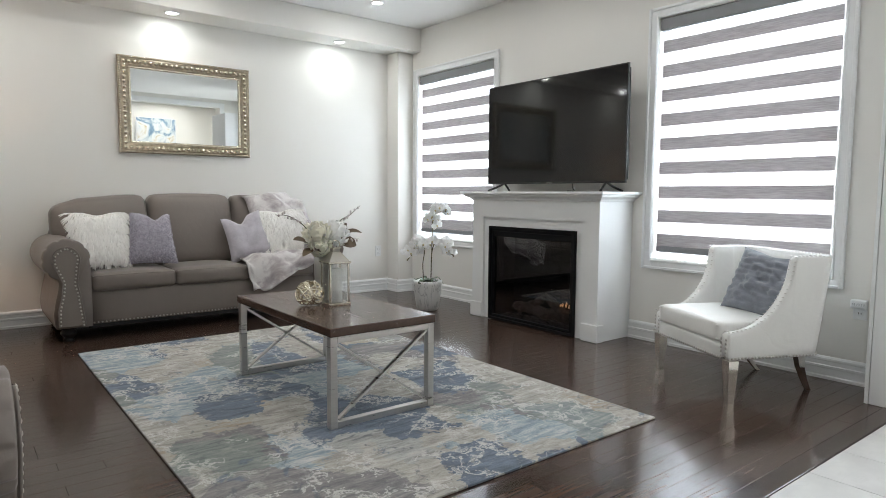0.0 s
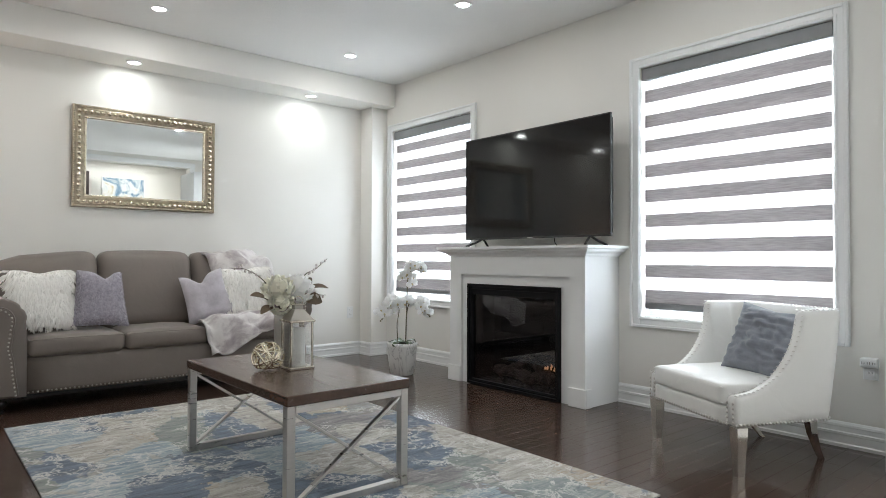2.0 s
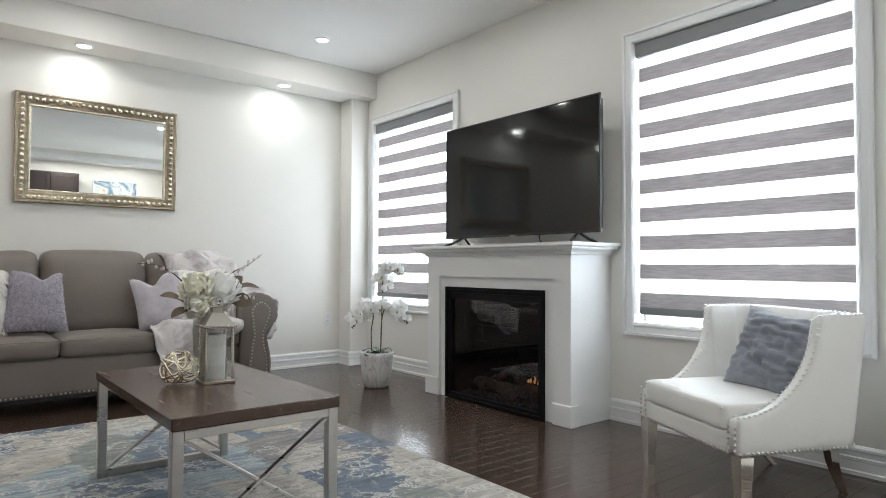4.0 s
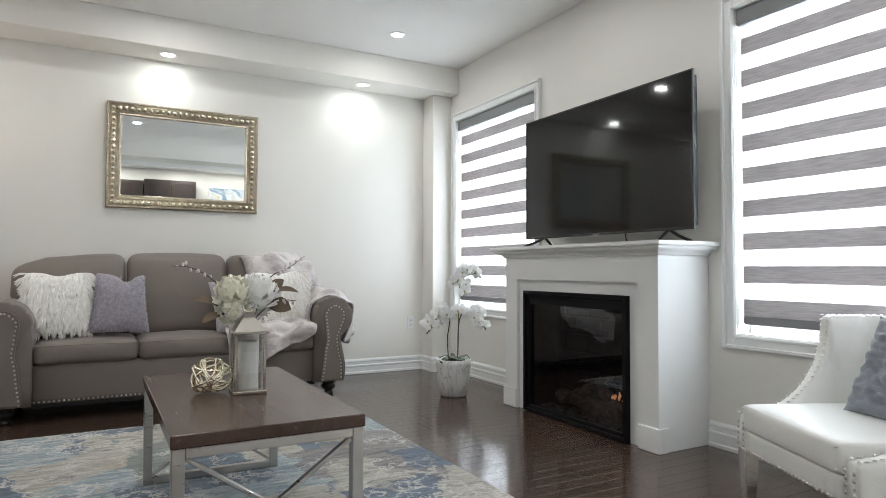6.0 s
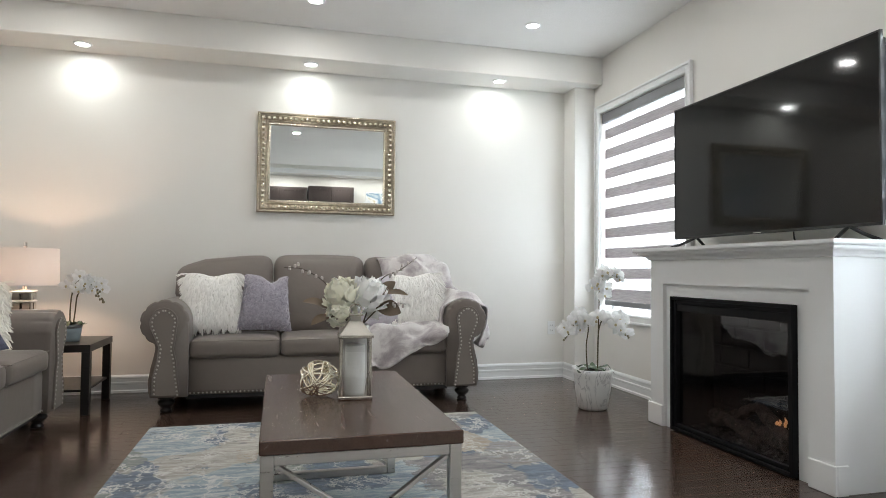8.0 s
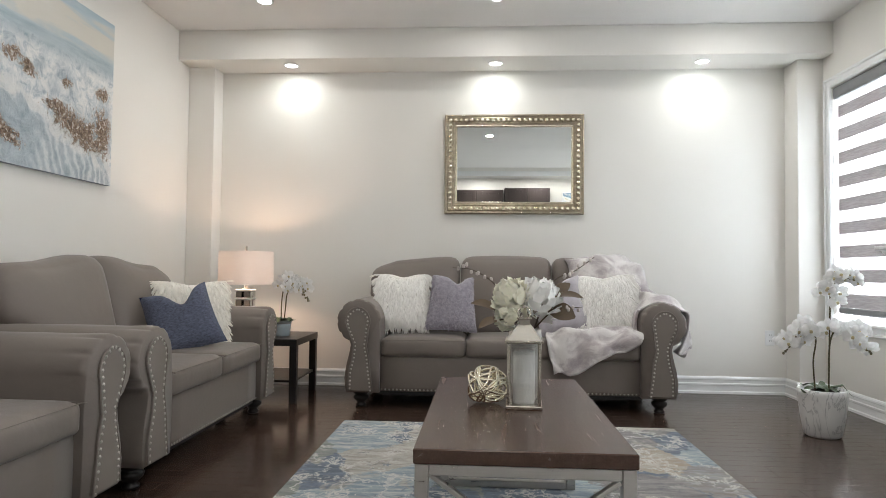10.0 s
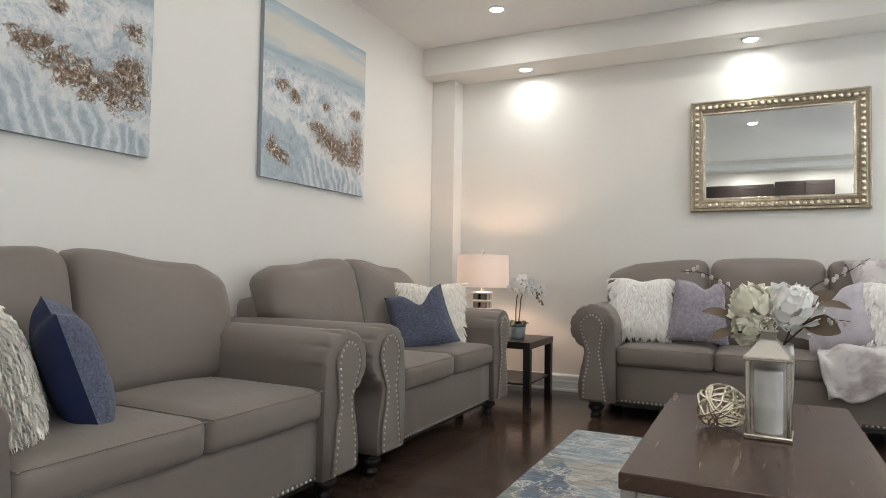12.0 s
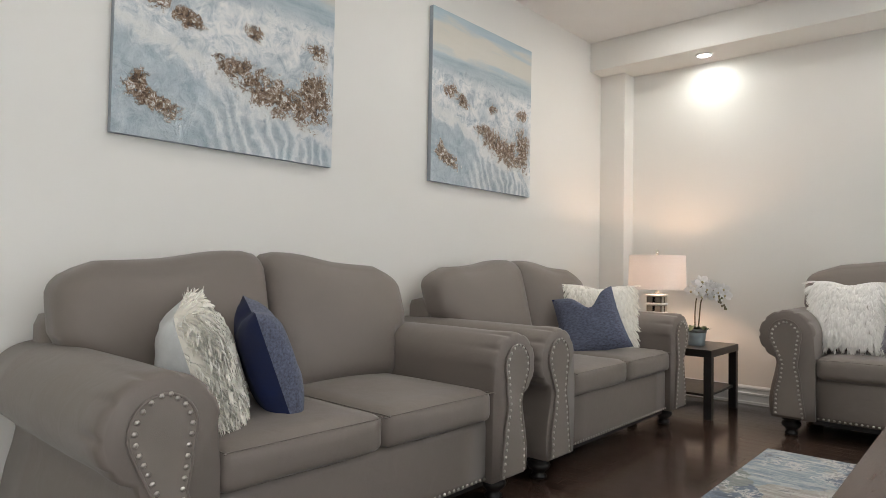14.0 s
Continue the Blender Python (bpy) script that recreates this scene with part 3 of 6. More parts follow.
for e, g in ((FILL_DOOR[0] + 0.07, FILL_DOOR[2] - 0.04), (FILL_DOOR[2] + 0.04, FILL_DOOR[1] - 0.07)):
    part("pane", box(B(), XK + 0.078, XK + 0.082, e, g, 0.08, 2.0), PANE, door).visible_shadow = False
structure("wall_kitchen_south", box(B(), -TH, XK + TH, YF - TH, YF, -0.1, ZC + 0.1), WALL, "plain white far wall of the kitchen", "wall")
OP0, OP1, OPZ = 0.9, 5.25, 2.62
bm = B()
box(bm, 0, OP0, YB - 0.12, YB, 0, ZC)
box(bm, OP1, XK, YB - 0.12, YB, 0, ZC)
box(bm, OP0, OP1, YB - 0.12, YB, OPZ, ZC)
structure("wall_south", bm, WALL, "white wall with a wide cased opening", "wall")
bm = B()
box(bm, OP0 - 0.09, OP0, YB, YB + 0.02, 0, OPZ, 0.004)
box(bm, OP1, OP1 + 0.09, YB, YB + 0.02, 0, OPZ, 0.004)
box(bm, OP0 - 0.09, OP1 + 0.09, YB, YB + 0.022, OPZ, OPZ + 0.09, 0.004)
structure("trim_opening", bm, TRIM, "white painted casing round the wide opening", "trim")
structure("ceiling", box(B(), -TH, XK + TH, YB - 0.12, Y1 + TH, ZC, ZC + 0.1), CEIL, "white stippled ceiling with recessed lights", "ceiling")
structure("ceiling_kitchen", box(B(), -TH, XK + TH, YF - TH, YB - 0.12, ZC + 0.001, ZC + 0.1), CEIL, "white ceiling of the kitchen", "ceiling")
structure("ceiling_bulkhead", box(B(), 0.0, X1, SOF_Y, Y1, SOF_Z, ZC, 0.004), WALL, "boxed warm white bulkhead along the sofa wall", "bulkhead")
structure("column_west", box(B(), 0.0, CWX, CWY, Y1, 0, SOF_Z, 0.004), WALL, "boxed white corner column beside the lamp", "column")
structure("column_east", box(B(), CEX, X1, CEY, Y1, 0, SOF_Z, 0.004), WALL, "boxed white corner column beside the window", "column")
structure("floor_slab", box(B(), -TH, XK + TH, YF - TH, Y1 + TH, -0.12, -0.014), BLACKWOOD, "dark underlay beneath the floor boards", "floor")

BASE = [(0, 0), (0.022, 0), (0.022, 0.016), (0.016, 0.022), (0.016, 0.062), (0.019, 0.066), (0.019, 0.078), (0.013, 0.083), (0.013, 0.105), (0.016, 0.109), (0.014, 0.120), (0.006, 0.130), (0, 0.132)]


def baseboard(a, b, inward):
    """Stepped board from a to b along a wall; inward points into the room."""
    bm = B()
    a, b, n = Vector(a), Vector(b), Vector(inward)
    rows = [[bm.verts.new((p.x + n.x * d, p.y + n.y * d, z)) for d, z in BASE] for p in (a, b)]
    for i in range(len(BASE) - 1):
        bm.faces.new((rows[0][i], rows[0][i + 1], rows[1][i + 1], rows[1][i]))
    bm.faces.new(rows[0])
    bm.faces.new(rows[1][::-1])
    structure("baseboard", bm, TRIM, "white stepped wooden baseboard along the wall", "baseboard")


baseboard((CWX, Y1), (CEX, Y1), (0, -1))
baseboard((0.0, CWY), (CWX + 0.022, CWY), (0, -1))
baseboard((CWX, CWY), (CWX, Y1 - 0.022), (1, 0))
baseboard((CEX - 0.022, CEY), (X1, CEY), (0, -1))
baseboard((CEX, CEY), (CEX, Y1 - 0.022), (-1, 0))
baseboard((X1, 4.335), (X1, CEY - 0.022), (-1, 0))
baseboard((X1, YK), (X1, 2.965), (-1, 0))
baseboard((0, YB), (0, CWY - 0.022), (1, 0))


# ---------- windows with zebra blinds ----------
def window(index, y0, y1, drop):
    w = thing("window_%d" % index, pose(0, 0, 0), "white cased window with closed grey zebra blind", "window", kind="structure")
    bm = B()
    # casing: flat board with a raised outer bead, mitred look
    for a, b, c, d in ((y0 - 0.07, y0, WZ0 - 0.07, WZ1 + 0.07), (y1, y1 + 0.07, WZ0 - 0.07, WZ1 + 0.07)):
        box(bm, X1 - 0.016, X1, a, b, c, d, 0.003)
    box(bm, X1 - 0.0155, X1, y0, y1, WZ1, WZ1 + 0.07, 0.003)
    box(bm, X1 - 0.0155, X1, y0, y1, WZ0 - 0.07, WZ0, 0.003)
    part("casing", bm, TRIM, w)
    bm = B()
    for k, (o, i, dp) in enumerate(((0.072, 0.052, 0.028), (0.020, 0.004, 0.022))):
        box(bm, X1 - dp, X1 - 0.002, y0 - o, y0 - i, WZ0 - o, WZ1 + o, 0.004)
        box(bm, X1 - dp, X1 - 0.002, y1 + i, y1 + o, WZ0 - o, WZ1 + o, 0.004)
        box(bm, X1 - dp + 0.001, X1 - 0.002, y0 - i, y1 + i, WZ1 + i, WZ1 + o, 0.004)
        box(bm, X1 - dp + 0.001, X1 - 0.002, y0 - i, y1 + i, WZ0 - o, WZ0 - i, 0.004)
    part("bead", bm, TRIM, w)
    bm = B()
    d0, d1 = X1 + 0.10, X1 + 0.15
    box(bm, d0, d1, y0, y0 + 0.05, WZ0, WZ1, 0.004)
    box(bm, d0, d1, y1 - 0.05, y1, WZ0, WZ1, 0.004)
    box(bm, d0, d1, y0 + 0.05, y1 - 0.05, WZ0, WZ0 + 0.05, 0.004)
    box(bm, d0, d1, y0 + 0.05, y1 - 0.05, WZ1 - 0.05, WZ1, 0.004)
    part("frame", bm, TRIM, w)
    p = part("pane", box(B(), d0 + 0.02, d0 + 0.026, y0 + 0.05, y1 - 0.05, WZ0 + 0.05, WZ1 - 0.05), PANE, w)
    p.visible_shadow = False
    part("sill", box(B(), X1, X1 + 0.10, y0, y1, WZ0, WZ0 + 0.004), TRIM, w)
    # the blind hangs in the opening
    bl = thing("zebra_blind", pose(0, 0, 0), "closed zebra roller blind, grey and sheer white bands", "blind", "zebra blinds")
    part("cassette", box(B(), X1 + 0.005, X1 + 0.075, y0 + 0.004, y1 - 0.004, WZ1 - 0.088, WZ1 - 0.002, 0.006, 2), CASSETTE, bl, "grey blind cassette")
    a, b = y0 + 0.022, y1 - 0.012
    part("bottom_bar", box(B(), X1 + 0.026, X1 + 0.046, a, b, 0.657, 0.699, 0.006, 2), CASSETTE, bl, "grey bottom bar")
    step = 0.1703
    for k in range(9):
        z = 0.700 + drop + step * k
        part("opaque_band", box(B(), X1 + 0.035, X1 + 0.037, a, b, z - (0.012 if k == 0 else 0), z + 0.087), BAND, bl)
        part("sheer_band", box(B(), X1 + 0.0355, X1 + 0.0365, a, b, z + 0.087, min(z + step, WZ1 - 0.09)), SHEER, bl)
    part("cord", tube(B(), [(X1 + 0.03, y0 + 0.012, WZ1 - 0.1), (X1 + 0.03, y0 + 0.012, 1.0)], 0.003, 6), TRIM, bl, "white pull cord")


window(1, *WIN[1], 0.012)
window(2, *WIN[0], 0.0)


# ---------- recessed lights ----------
def pot_light(x, y, z, group):
    t = thing("recessed_light", pose(x, y, z), "round white recessed light, switched on", "ceiling light", group)
    part("trim_ring", lathe(B(), [(0.062, 0.0), (0.060, -0.006), (0.050, -0.008), (0.047, -0.004), (0.047, 0.0)], 24, close=False), TRIM, t, smooth=True)
    part("lens", lathe(B(), [(0.047, -0.002), (0.047, -0.005), (0.03, -0.007)], 20), LENS, t, "glowing white lens", smooth=True)


for x, y in CEIL_POTS:
    pot_light(x, y, ZC, "ceiling pot lights")
for x, y in SOF_POTS:
    pot_light(x, y, SOF_Z, "bulkhead pot lights")
for x, y in BACK_POTS:
    pot_light(x, y, ZC, "kitchen pot lights")


# ---------- sofas ----------
ARM_W = 0.292


def arm_outline(n=110):
    """Rolled arm seen from the front: u from the seat side outwards, z up."""
    pts = [(0.0, 0.11), (0.0, 0.30), (0.0, 0.45), (0.0, 0.585)]
    for i in range(1, n + 1):
        a = math.pi - i / n * math.radians(232)
        pts.append((0.146 + 0.146 * math.cos(a), 0.585 + 0.146 * math.sin(a)))
    pts += [(0.205, 0.452), (0.196, 0.425), (0.203, 0.38), (0.222, 0.30), (0.236, 0.21), (0.232, 0.15), (0.222, 0.11)]
    return pts


def panel_outline(n=14):
    pts = [(0.045, 0.125), (0.062, 0.24), (0.072, 0.34), (0.090, 0.42), (0.080, 0.49)]
    for i in range(n + 1):
        a = math.radians(205) - i / n * math.radians(230)
        pts.append((0.150 + 0.083 * math.cos(a), 0.588 + 0.092 * math.sin(a)))
    pts += [(0.205, 0.50), (0.176, 0.43), (0.186, 0.34), (0.210, 0.24), (0.212, 0.125)]
    return pts


def sofa(name, m, seats, label, category, group, depth=0.83, arm_k=1.0, back_h=0.54):
    t = thing(name, m, label, category, group)
    seat_w = 0.576 if seats == 3 else 0.5725
    inner = seat_w * seats
    half = inner / 2
    # arms, front scroll panels and nails
    for s in (-1, 1):
        bm = B()
        out = arm_outline()
        cx, cz = 0.146, 0.585
        rings = []
        for y, grow, pleat in ((0.0, -0.012, 0.0), (0.006, 0.0, 0.8), (0.03, 0.003, 1.0), (0.055, 0.003, 0.8), (0.085, 0.002, 0.45), (0.12, 0.0, 0.1), (0.3, 0.002, 0), (0.55, 0.002, 0), (0.75, 0.0, 0), (depth, -0.004, 0)):
            row = []
            for u, z in out:
                d = Vector((u - cx, z - cz))
                k = 1.0
                if z > 0.45 and d.length > 1e-6:
                    ang = math.atan2(d.y, d.x)
                    k = 1 + grow / 0.146 - 0.06 * pleat * (0.5 + 0.5 * math.cos(ang * 10)) ** 5
                row.append(bm.verts.new((s * (half + cx + d.x * k), y + (0.0 if z > 0.12 else 0.004), 0.11 + (cz + d.y * k - 0.11) * arm_k)))
            rings.append(row)
        n = len(out)
        for a, b in zip(rings, rings[1:]):
            for i in range(n):
                bm.faces.new((a[i], a[(i + 1) % n], b[(i + 1) % n], b[i]))
        bm.faces.new(rings[0])
        bm.faces.new(rings[-1][::-1])
        arm = part("arm", bm, LEATHER, t, smooth=True)
        po = [(u, 0.11 + (z - 0.11) * arm_k) for u, z in panel_outline()]
        bm = prism(B(), [(s * (half + u), z) for u, z in po], -0.010, 0.004, "y")
        part("arm_panel", bm, LEATHER_P, arm, "scroll-shaped arm front with nailhead border")
        part("welt", tube(B(), [(s * (half + u), -0.008, z) for u, z in po], 0.0045, 6), LEATHER, arm, smooth=True)
        ins = [(u + (0.014 if u < 0.14 else -0.014), z - (0.013 if z > 0.64 else 0)) for u, z in po]
        bm = B()
        for p in along([(s * (half + u), -0.011, z) for u, z in ins], 0.026):
            dome(bm, p, (0, -1, 0), 0.0072)
        part("nailhead_trim", bm, NAIL, arm, "row of nickel nailheads", smooth=True, kind="stuff")
    # base
    bm = rbox(B(), (0, depth / 2 + 0.01, 0.235), (inner + 0.01, depth - 0.04, 0.25), 0.02, 4)
    base = part("base", bm, LEATHER, t, smooth=True)
    bm = B()
    for p in along([(-half + 0.012, 0.029, 0.128), (half - 0.012, 0.029, 0.128)], 0.026):
        dome(bm, p, (0, -1, 0), 0.0072)
    part("nailhead_trim", bm, NAIL, base, "row of nickel nailheads", smooth=True, kind="stuff")
    # Black sheet added to darken the underside, in place of real shade.
    part("shade_sheet", box(B(), -half - 0.02, half + 0.02, 0.06, depth - 0.03, 0.088, 0.112), BLACK, t, "black sheet standing in for the shade under the seat")
    # back frame
    part("back_frame", rbox(B(), (0, depth - 0.09, 0.455), (inner + 0.34, 0.17, 0.66), 0.05, 7), LEATHER, t, smooth=True)
    # seat cushions
    for i in range(seats):
        x = -half + seat_w * (i + 0.5)

        def crown(p, x=x):
            return p + Vector((0, 0, 0.004 * noise.noise((p.x * 5 + x, p.y * 5, 0))))
        c = part("seat_cushion", rbox(B(), (x, (depth - 0.26) / 2, 0.412), (seat_w - 0.006, depth - 0.26, 0.122), 0.032, 9, (0.006, 0.012, 0.022), crown), LEATHER, t, smooth=True)
        e = seat_w / 2 - 0.012
        part("piping", tube(B(), spline([(x - e, 0.45, 0.466), (x - e, 0.025, 0.464), (x - e + 0.02, 0.006, 0.462), (x, -0.006, 0.466), (x + e - 0.02, 0.006, 0.462), (x + e, 0.025, 0.464), (x + e, 0.45, 0.466)], 5), 0.0022, 5), LEATHER, c, smooth=True)
    # back cushions, higher towards the middle of the sofa
    bw = (inner + 0.35) / seats
    for i in range(seats):
        x = -(inner + 0.35) / 2 + bw * (i + 0.5)

        def shape(p, x=x, i=i):
            up = (p.z + back_h / 2) / back_h
            gx = (x + p.x) / (half + 0.175)
            if seats == 3:
                top = 0.045 * (1 / (1 + math.exp((abs(gx) - 0.60) * 11))) - 0.055 * max(0, abs(gx) - 0.80) / 0.2
            else:
                top = 0.055 * (1 / (1 + math.exp((abs(gx) - 0.36) * 11))) - 0.050 * max(0, abs(gx) - 0.80) / 0.2
            dx = 0.0
            if up < 0.52 and abs(gx) > 0.8:
                dx = -math.copysign(0.16 * max(0, abs(gx) - 0.78) / 0.22, gx) * min(1, (0.52 - up) * 7)
            w = 0.006 * noise.noise((p.x * 4 + x * 3, p.y * 4, p.z * 4))
            return Vector((p.x + dx, p.y + 0.14 * (up - 0.5) + w, p.z + max(0, up) * top))
        c = part("back_cushion", rbox(B(), (x, depth - 0.23, 0.455 + back_h / 2), (bw - 0.008, 0.20, back_h), 0.07, 11, (0.0, 0.045, 0.012), shape), LEATHER, t, smooth=True)
    # turned feet
    bm_prof = [(0.030, 0.0), (0.036, 0.006), (0.036, 0.016), (0.026, 0.026), (0.034, 0.036), (0.050, 0.052), (0.054, 0.064), (0.048, 0.076), (0.036, 0.082), (0.052, 0.090), (0.055, 0.100), (0.055, 0.116)]
    for sx in (-1, 1):
        for fy in (0.10, depth - 0.08):
            part("foot", lathe(B(), bm_prof, 18, (sx * (half + 0.14), fy, 0)), BLACKWOOD, t, "turned black wooden foot", smooth=True)
    return t


sofa("three_seat_sofa", pose(2.555, 5.15, 0), 3, "taupe leather three-seat sofa with rolled arms and nailheads", "sofa", "matching sofas")
sofa("loveseat", pose(1.0, 4.255, 0, 0, 0, 90), 2, "taupe leather loveseat with nailheads beside the end table", "loveseat", "matching sofas", 0.94, 0.925, 0.485)
sofa("loveseat", pose(1.0, 2.488, 0, 0, 0, 90), 2, "taupe leather loveseat with nailheads below the wave canvases", "loveseat", "matching sofas", 0.94, 0.925, 0.485)

# ---------- coffee table and rug ----------
rug = part("area_rug", rbox(B(), (0, 0, 0.006), (1.98, 2.972, 0.012), 0.005, 3), RUG)
rug.matrix_world = pose(2.528, 3.304, 0)
tagged(rug, "low-pile abstract rug in cream, blue and tan", "rug")
RZ = 0.012
table = thing("coffee_table", pose(2.49, 3.142, RZ), "walnut-topped coffee table with crossed brushed steel ends", "coffee table")
part("tabletop", box(B(), -0.29, 0.29, -0.56, 0.56, 0.418, 0.458, 0.003), WALNUT, table)


def bar(bm, a, b, w, d):
    """Square tube from a to b."""
    a, b = Vector(a), Vector(b)
    q = (b - a).to_track_quat("Z", "Y").to_matrix().to_4x4()
    vs = bmesh.ops.create_cube(bm, size=1)["verts"]
    L = (b - a).length
    for v in vs:
        v.co = Matrix.Translation((a + b) / 2) @ q @ Vector((v.co.x * w, v.co.y * d, v.co.z * L))
    bmesh.ops.bevel(bm, geom=list({e for v in vs for e in v.link_edges}), offset=0.002, segments=1, affect="EDGES")
    return bm


for sy in (-1, 1):
    y = sy * 0.535
    for sx in (-1, 1):
        part("leg", box(B(), sx * 0.268 - 0.018, sx * 0.268 + 0.018, y - 0.018, y + 0.018, 0, 0.417, 0.002), STEEL, table)
    part("top_rail", box(B(), -0.249, 0.249, y - 0.018, y + 0.018, 0.387, 0.417, 0.002), STEEL, table)
    part("bottom_rail", box(B(), -0.249, 0.249, y - 0.017, y + 0.017, 0.0, 0.03, 0.002), STEEL, table)
    part("cross_brace", bar(B(), (-0.245, y - 0.004, 0.038), (0.245, y - 0.004, 0.382), 0.024, 0.012), STEEL, table)
    part("cross_brace", bar(B(), (-0.245, y + 0.009, 0.382), (0.245, y + 0.009, 0.038), 0.024, 0.012), STEEL, table)

# ---------- mirror ----------
GOLD = plain("champagne_gilt", (0.36, 0.305, 0.23), 0.36, 0.85, var=0.3, scale=25, fine=160, bump=0.4, dist=0.002)
GOLD2 = plain("bright_gilt", (0.78, 0.71, 0.57), 0.22, 0.9, var=0.2, scale=30, fine=160, bump=0.3, dist=0.002)
MW, MH = 1.107, 0.80
mir = thing("wall_mirror", pose(2.62, 5.975, 1.788, 0.45), "rectangular wall mirror in a beaded champagne gilt frame", "mirror")
bm = B()
prof = [(0.0, 0.024), (0.0, -0.012), (0.010, -0.022), (0.022, -0.018), (0.030, -0.024), (0.062, -0.010), (0.072, -0.014), (0.088, -0.008), (0.096, 0.006), (0.096, 0.024)]
rings = []
for cx, cz in ((-1, -1), (1, -1), (1, 1), (-1, 1)):
    rings.append([bm.verts.new((cx * (MW / 2 - d), y, cz * (MH / 2 - d))) for d, y in prof])
for k in range(4):
    a, b = rings[k], rings[(k + 1) % 4]
    for i in range(len(prof)):
        j = (i + 1) % len(prof)
        bm.faces.new((a[i], a[j], b[j], b[i]))
fr = part("frame", bm, GOLD, mir)
part("mirror_glass", box(B(), -MW / 2 + 0.09, MW / 2 - 0.09, 0.004, 0.010, -MH / 2 + 0.09, MH / 2 - 0.09), MIRROR, mir, "bevelled silver mirror glass")
bm, bm2 = B(), B()


def blob(bm, c, s, seg=8):
    t = bmesh.ops.create_icosphere(bm, subdivisions=1, radius=1)["verts"]
    for v in t:
        v.co = Vector((c[0] + v.co.x * s[0], c[1] + v.co.y * s[1], c[2] + v.co.z * s[2]))


for i in range(25):
    x = -MW / 2 + 0.045 + i * (MW - 0.09) / 24
    for sz in (-1, 1):
        blob(bm, (x, -0.020, sz * (MH / 2 - 0.046)), (0.0195, 0.014, 0.0195))
for i in range(1, 17):
    z = -MH / 2 + 0.045 + i * (MH - 0.09) / 17
    for sx in (-1, 1):
        blob(bm, (sx * (MW / 2 - 0.046), -0.020, z), (0.0195, 0.014, 0.0195))
for i in range(78):
    x = -MW / 2 + 0.010 + i * (MW - 0.02) / 77
    for sz in (-1, 1):
        blob(bm2, (x, -0.022, sz * (MH / 2 - 0.010)), (0.006, 0.005, 0.006))
for i in range(56):
    z = -MH / 2 + 0.010 + i * (MH - 0.02) / 55
    for sx in (-1, 1):
        blob(bm2, (sx * (MW / 2 - 0.010), -0.022, z), (0.006, 0.005, 0.006))
bm3 = B()
for s in (-1, 1):
    box(bm3, -MW / 2 + 0.082, MW / 2 - 0.082, -0.012, 0.004, s * (MH / 2 - 0.0905) - 0.0085, s * (MH / 2 - 0.0905) + 0.0085, 0.004)
    box(bm3, s * (MW / 2 - 0.0905) - 0.0085, s * (MW / 2 - 0.0905) + 0.0085, -0.0115, 0.004, -MH / 2 + 0.099, MH / 2 - 0.099, 0.004)
part("liner", bm3, GOLD2, fr, "bright inner gilt liner")
part("leaf_ornament", bm, GOLD2, fr, "embossed gilt leaves", smooth=True, kind="stuff")
part("bead_edge", bm2, GOLD2, fr, "fine gilt beading", smooth=True, kind="stuff")

# ---------- canvases ----------
CANVAS_EDGE = plain("canvas_edge", (0.34, 0.38, 0.42), 0.7, var=0.1, scale=8, fine=200, bump=0.2)


ROCKS = [(0.20, -0.23, 0.30, 0.10, -14), (0.40, -0.20, 0.12, 0.17, 0), (0.00, -0.15, 0.13, 0.06, -12), (-0.37, -0.36, 0.14, 0.05, -20), (-0.42, -0.30, 0.045, 0.06, 0),
         (-0.35, 0.05, 0.08, 0.055, 0), (-0.23, 0.0, 0.09, 0.05, -10), (0.07, 0.02, 0.055, 0.04, 0), (0.40, 0.03, 0.08, 0.05, 10)]


def canvas(yc, zc, size, seed):
    t = thing("canvas_painting", pose(0, yc, zc), "unframed textured canvas of white surf over brown rocks", "painting", "pair of seascapes")
    part("stretcher", box(B(), 0.004, 0.032, -size / 2, size / 2, -size / 2, size / 2, 0.002), CANVAS_EDGE, t)
    bm = B()
    n = 40
    vs = [[bm.verts.new((0.0335 + 0.0025 * max(0, noise.noise((i * 0.35 + seed, j * 0.35, seed))), -size / 2 + size * i / n, -size / 2 + size * j / n)) for j in range(n + 1)] for i in range(n + 1)]
    for i in range(n):
        for j in range(n):
            bm.faces.new((vs[i][j], vs[i + 1][j], vs[i + 1][j + 1], vs[i][j + 1]))
    part("painted_face", bm, painting_material("seascape_paint", seed, ROCKS), t, "thick impasto sea, surf and rocks", smooth=True)


canvas(4.235, 1.953, 1.02, 1.3)
canvas(2.50, 1.932, 1.02, 4.1)

# ---------- fireplace ----------
FX, FY0, FY1 = 4.535, 2.97, 4.334
BRICKB = plain("firebrick", (0.028, 0.028, 0.029), 0.8, var=0.3, scale=10, fine=80, bump=0.5, dist=0.004)
LOG = plain("charred_log", (0.15, 0.12, 0.10), 0.95, var=0.75, scale=26, fine=70, bump=0.9, dist=0.01)
EMBER = emit_material("ember", (1.0, 0.40, 0.10), 0.9)
fp = thing("electric_fireplace", pose(0, 0, 0), "white wooden mantel fireplace with black glass-fronted firebox", "fireplace")
IY0, IY1, IZ1 = 3.187, 4.117, 0.795
SY0, SY1, SZ1 = 3.105, 4.199, 0.868
for a, b, c in ((FY0, SY0, 0), (SY1, FY1, 0), (SY0, SY1, SZ1)):
    part("front_board", box(B(), FX, FX + 0.03, a, b, c, 1.03), FIREW, fp)
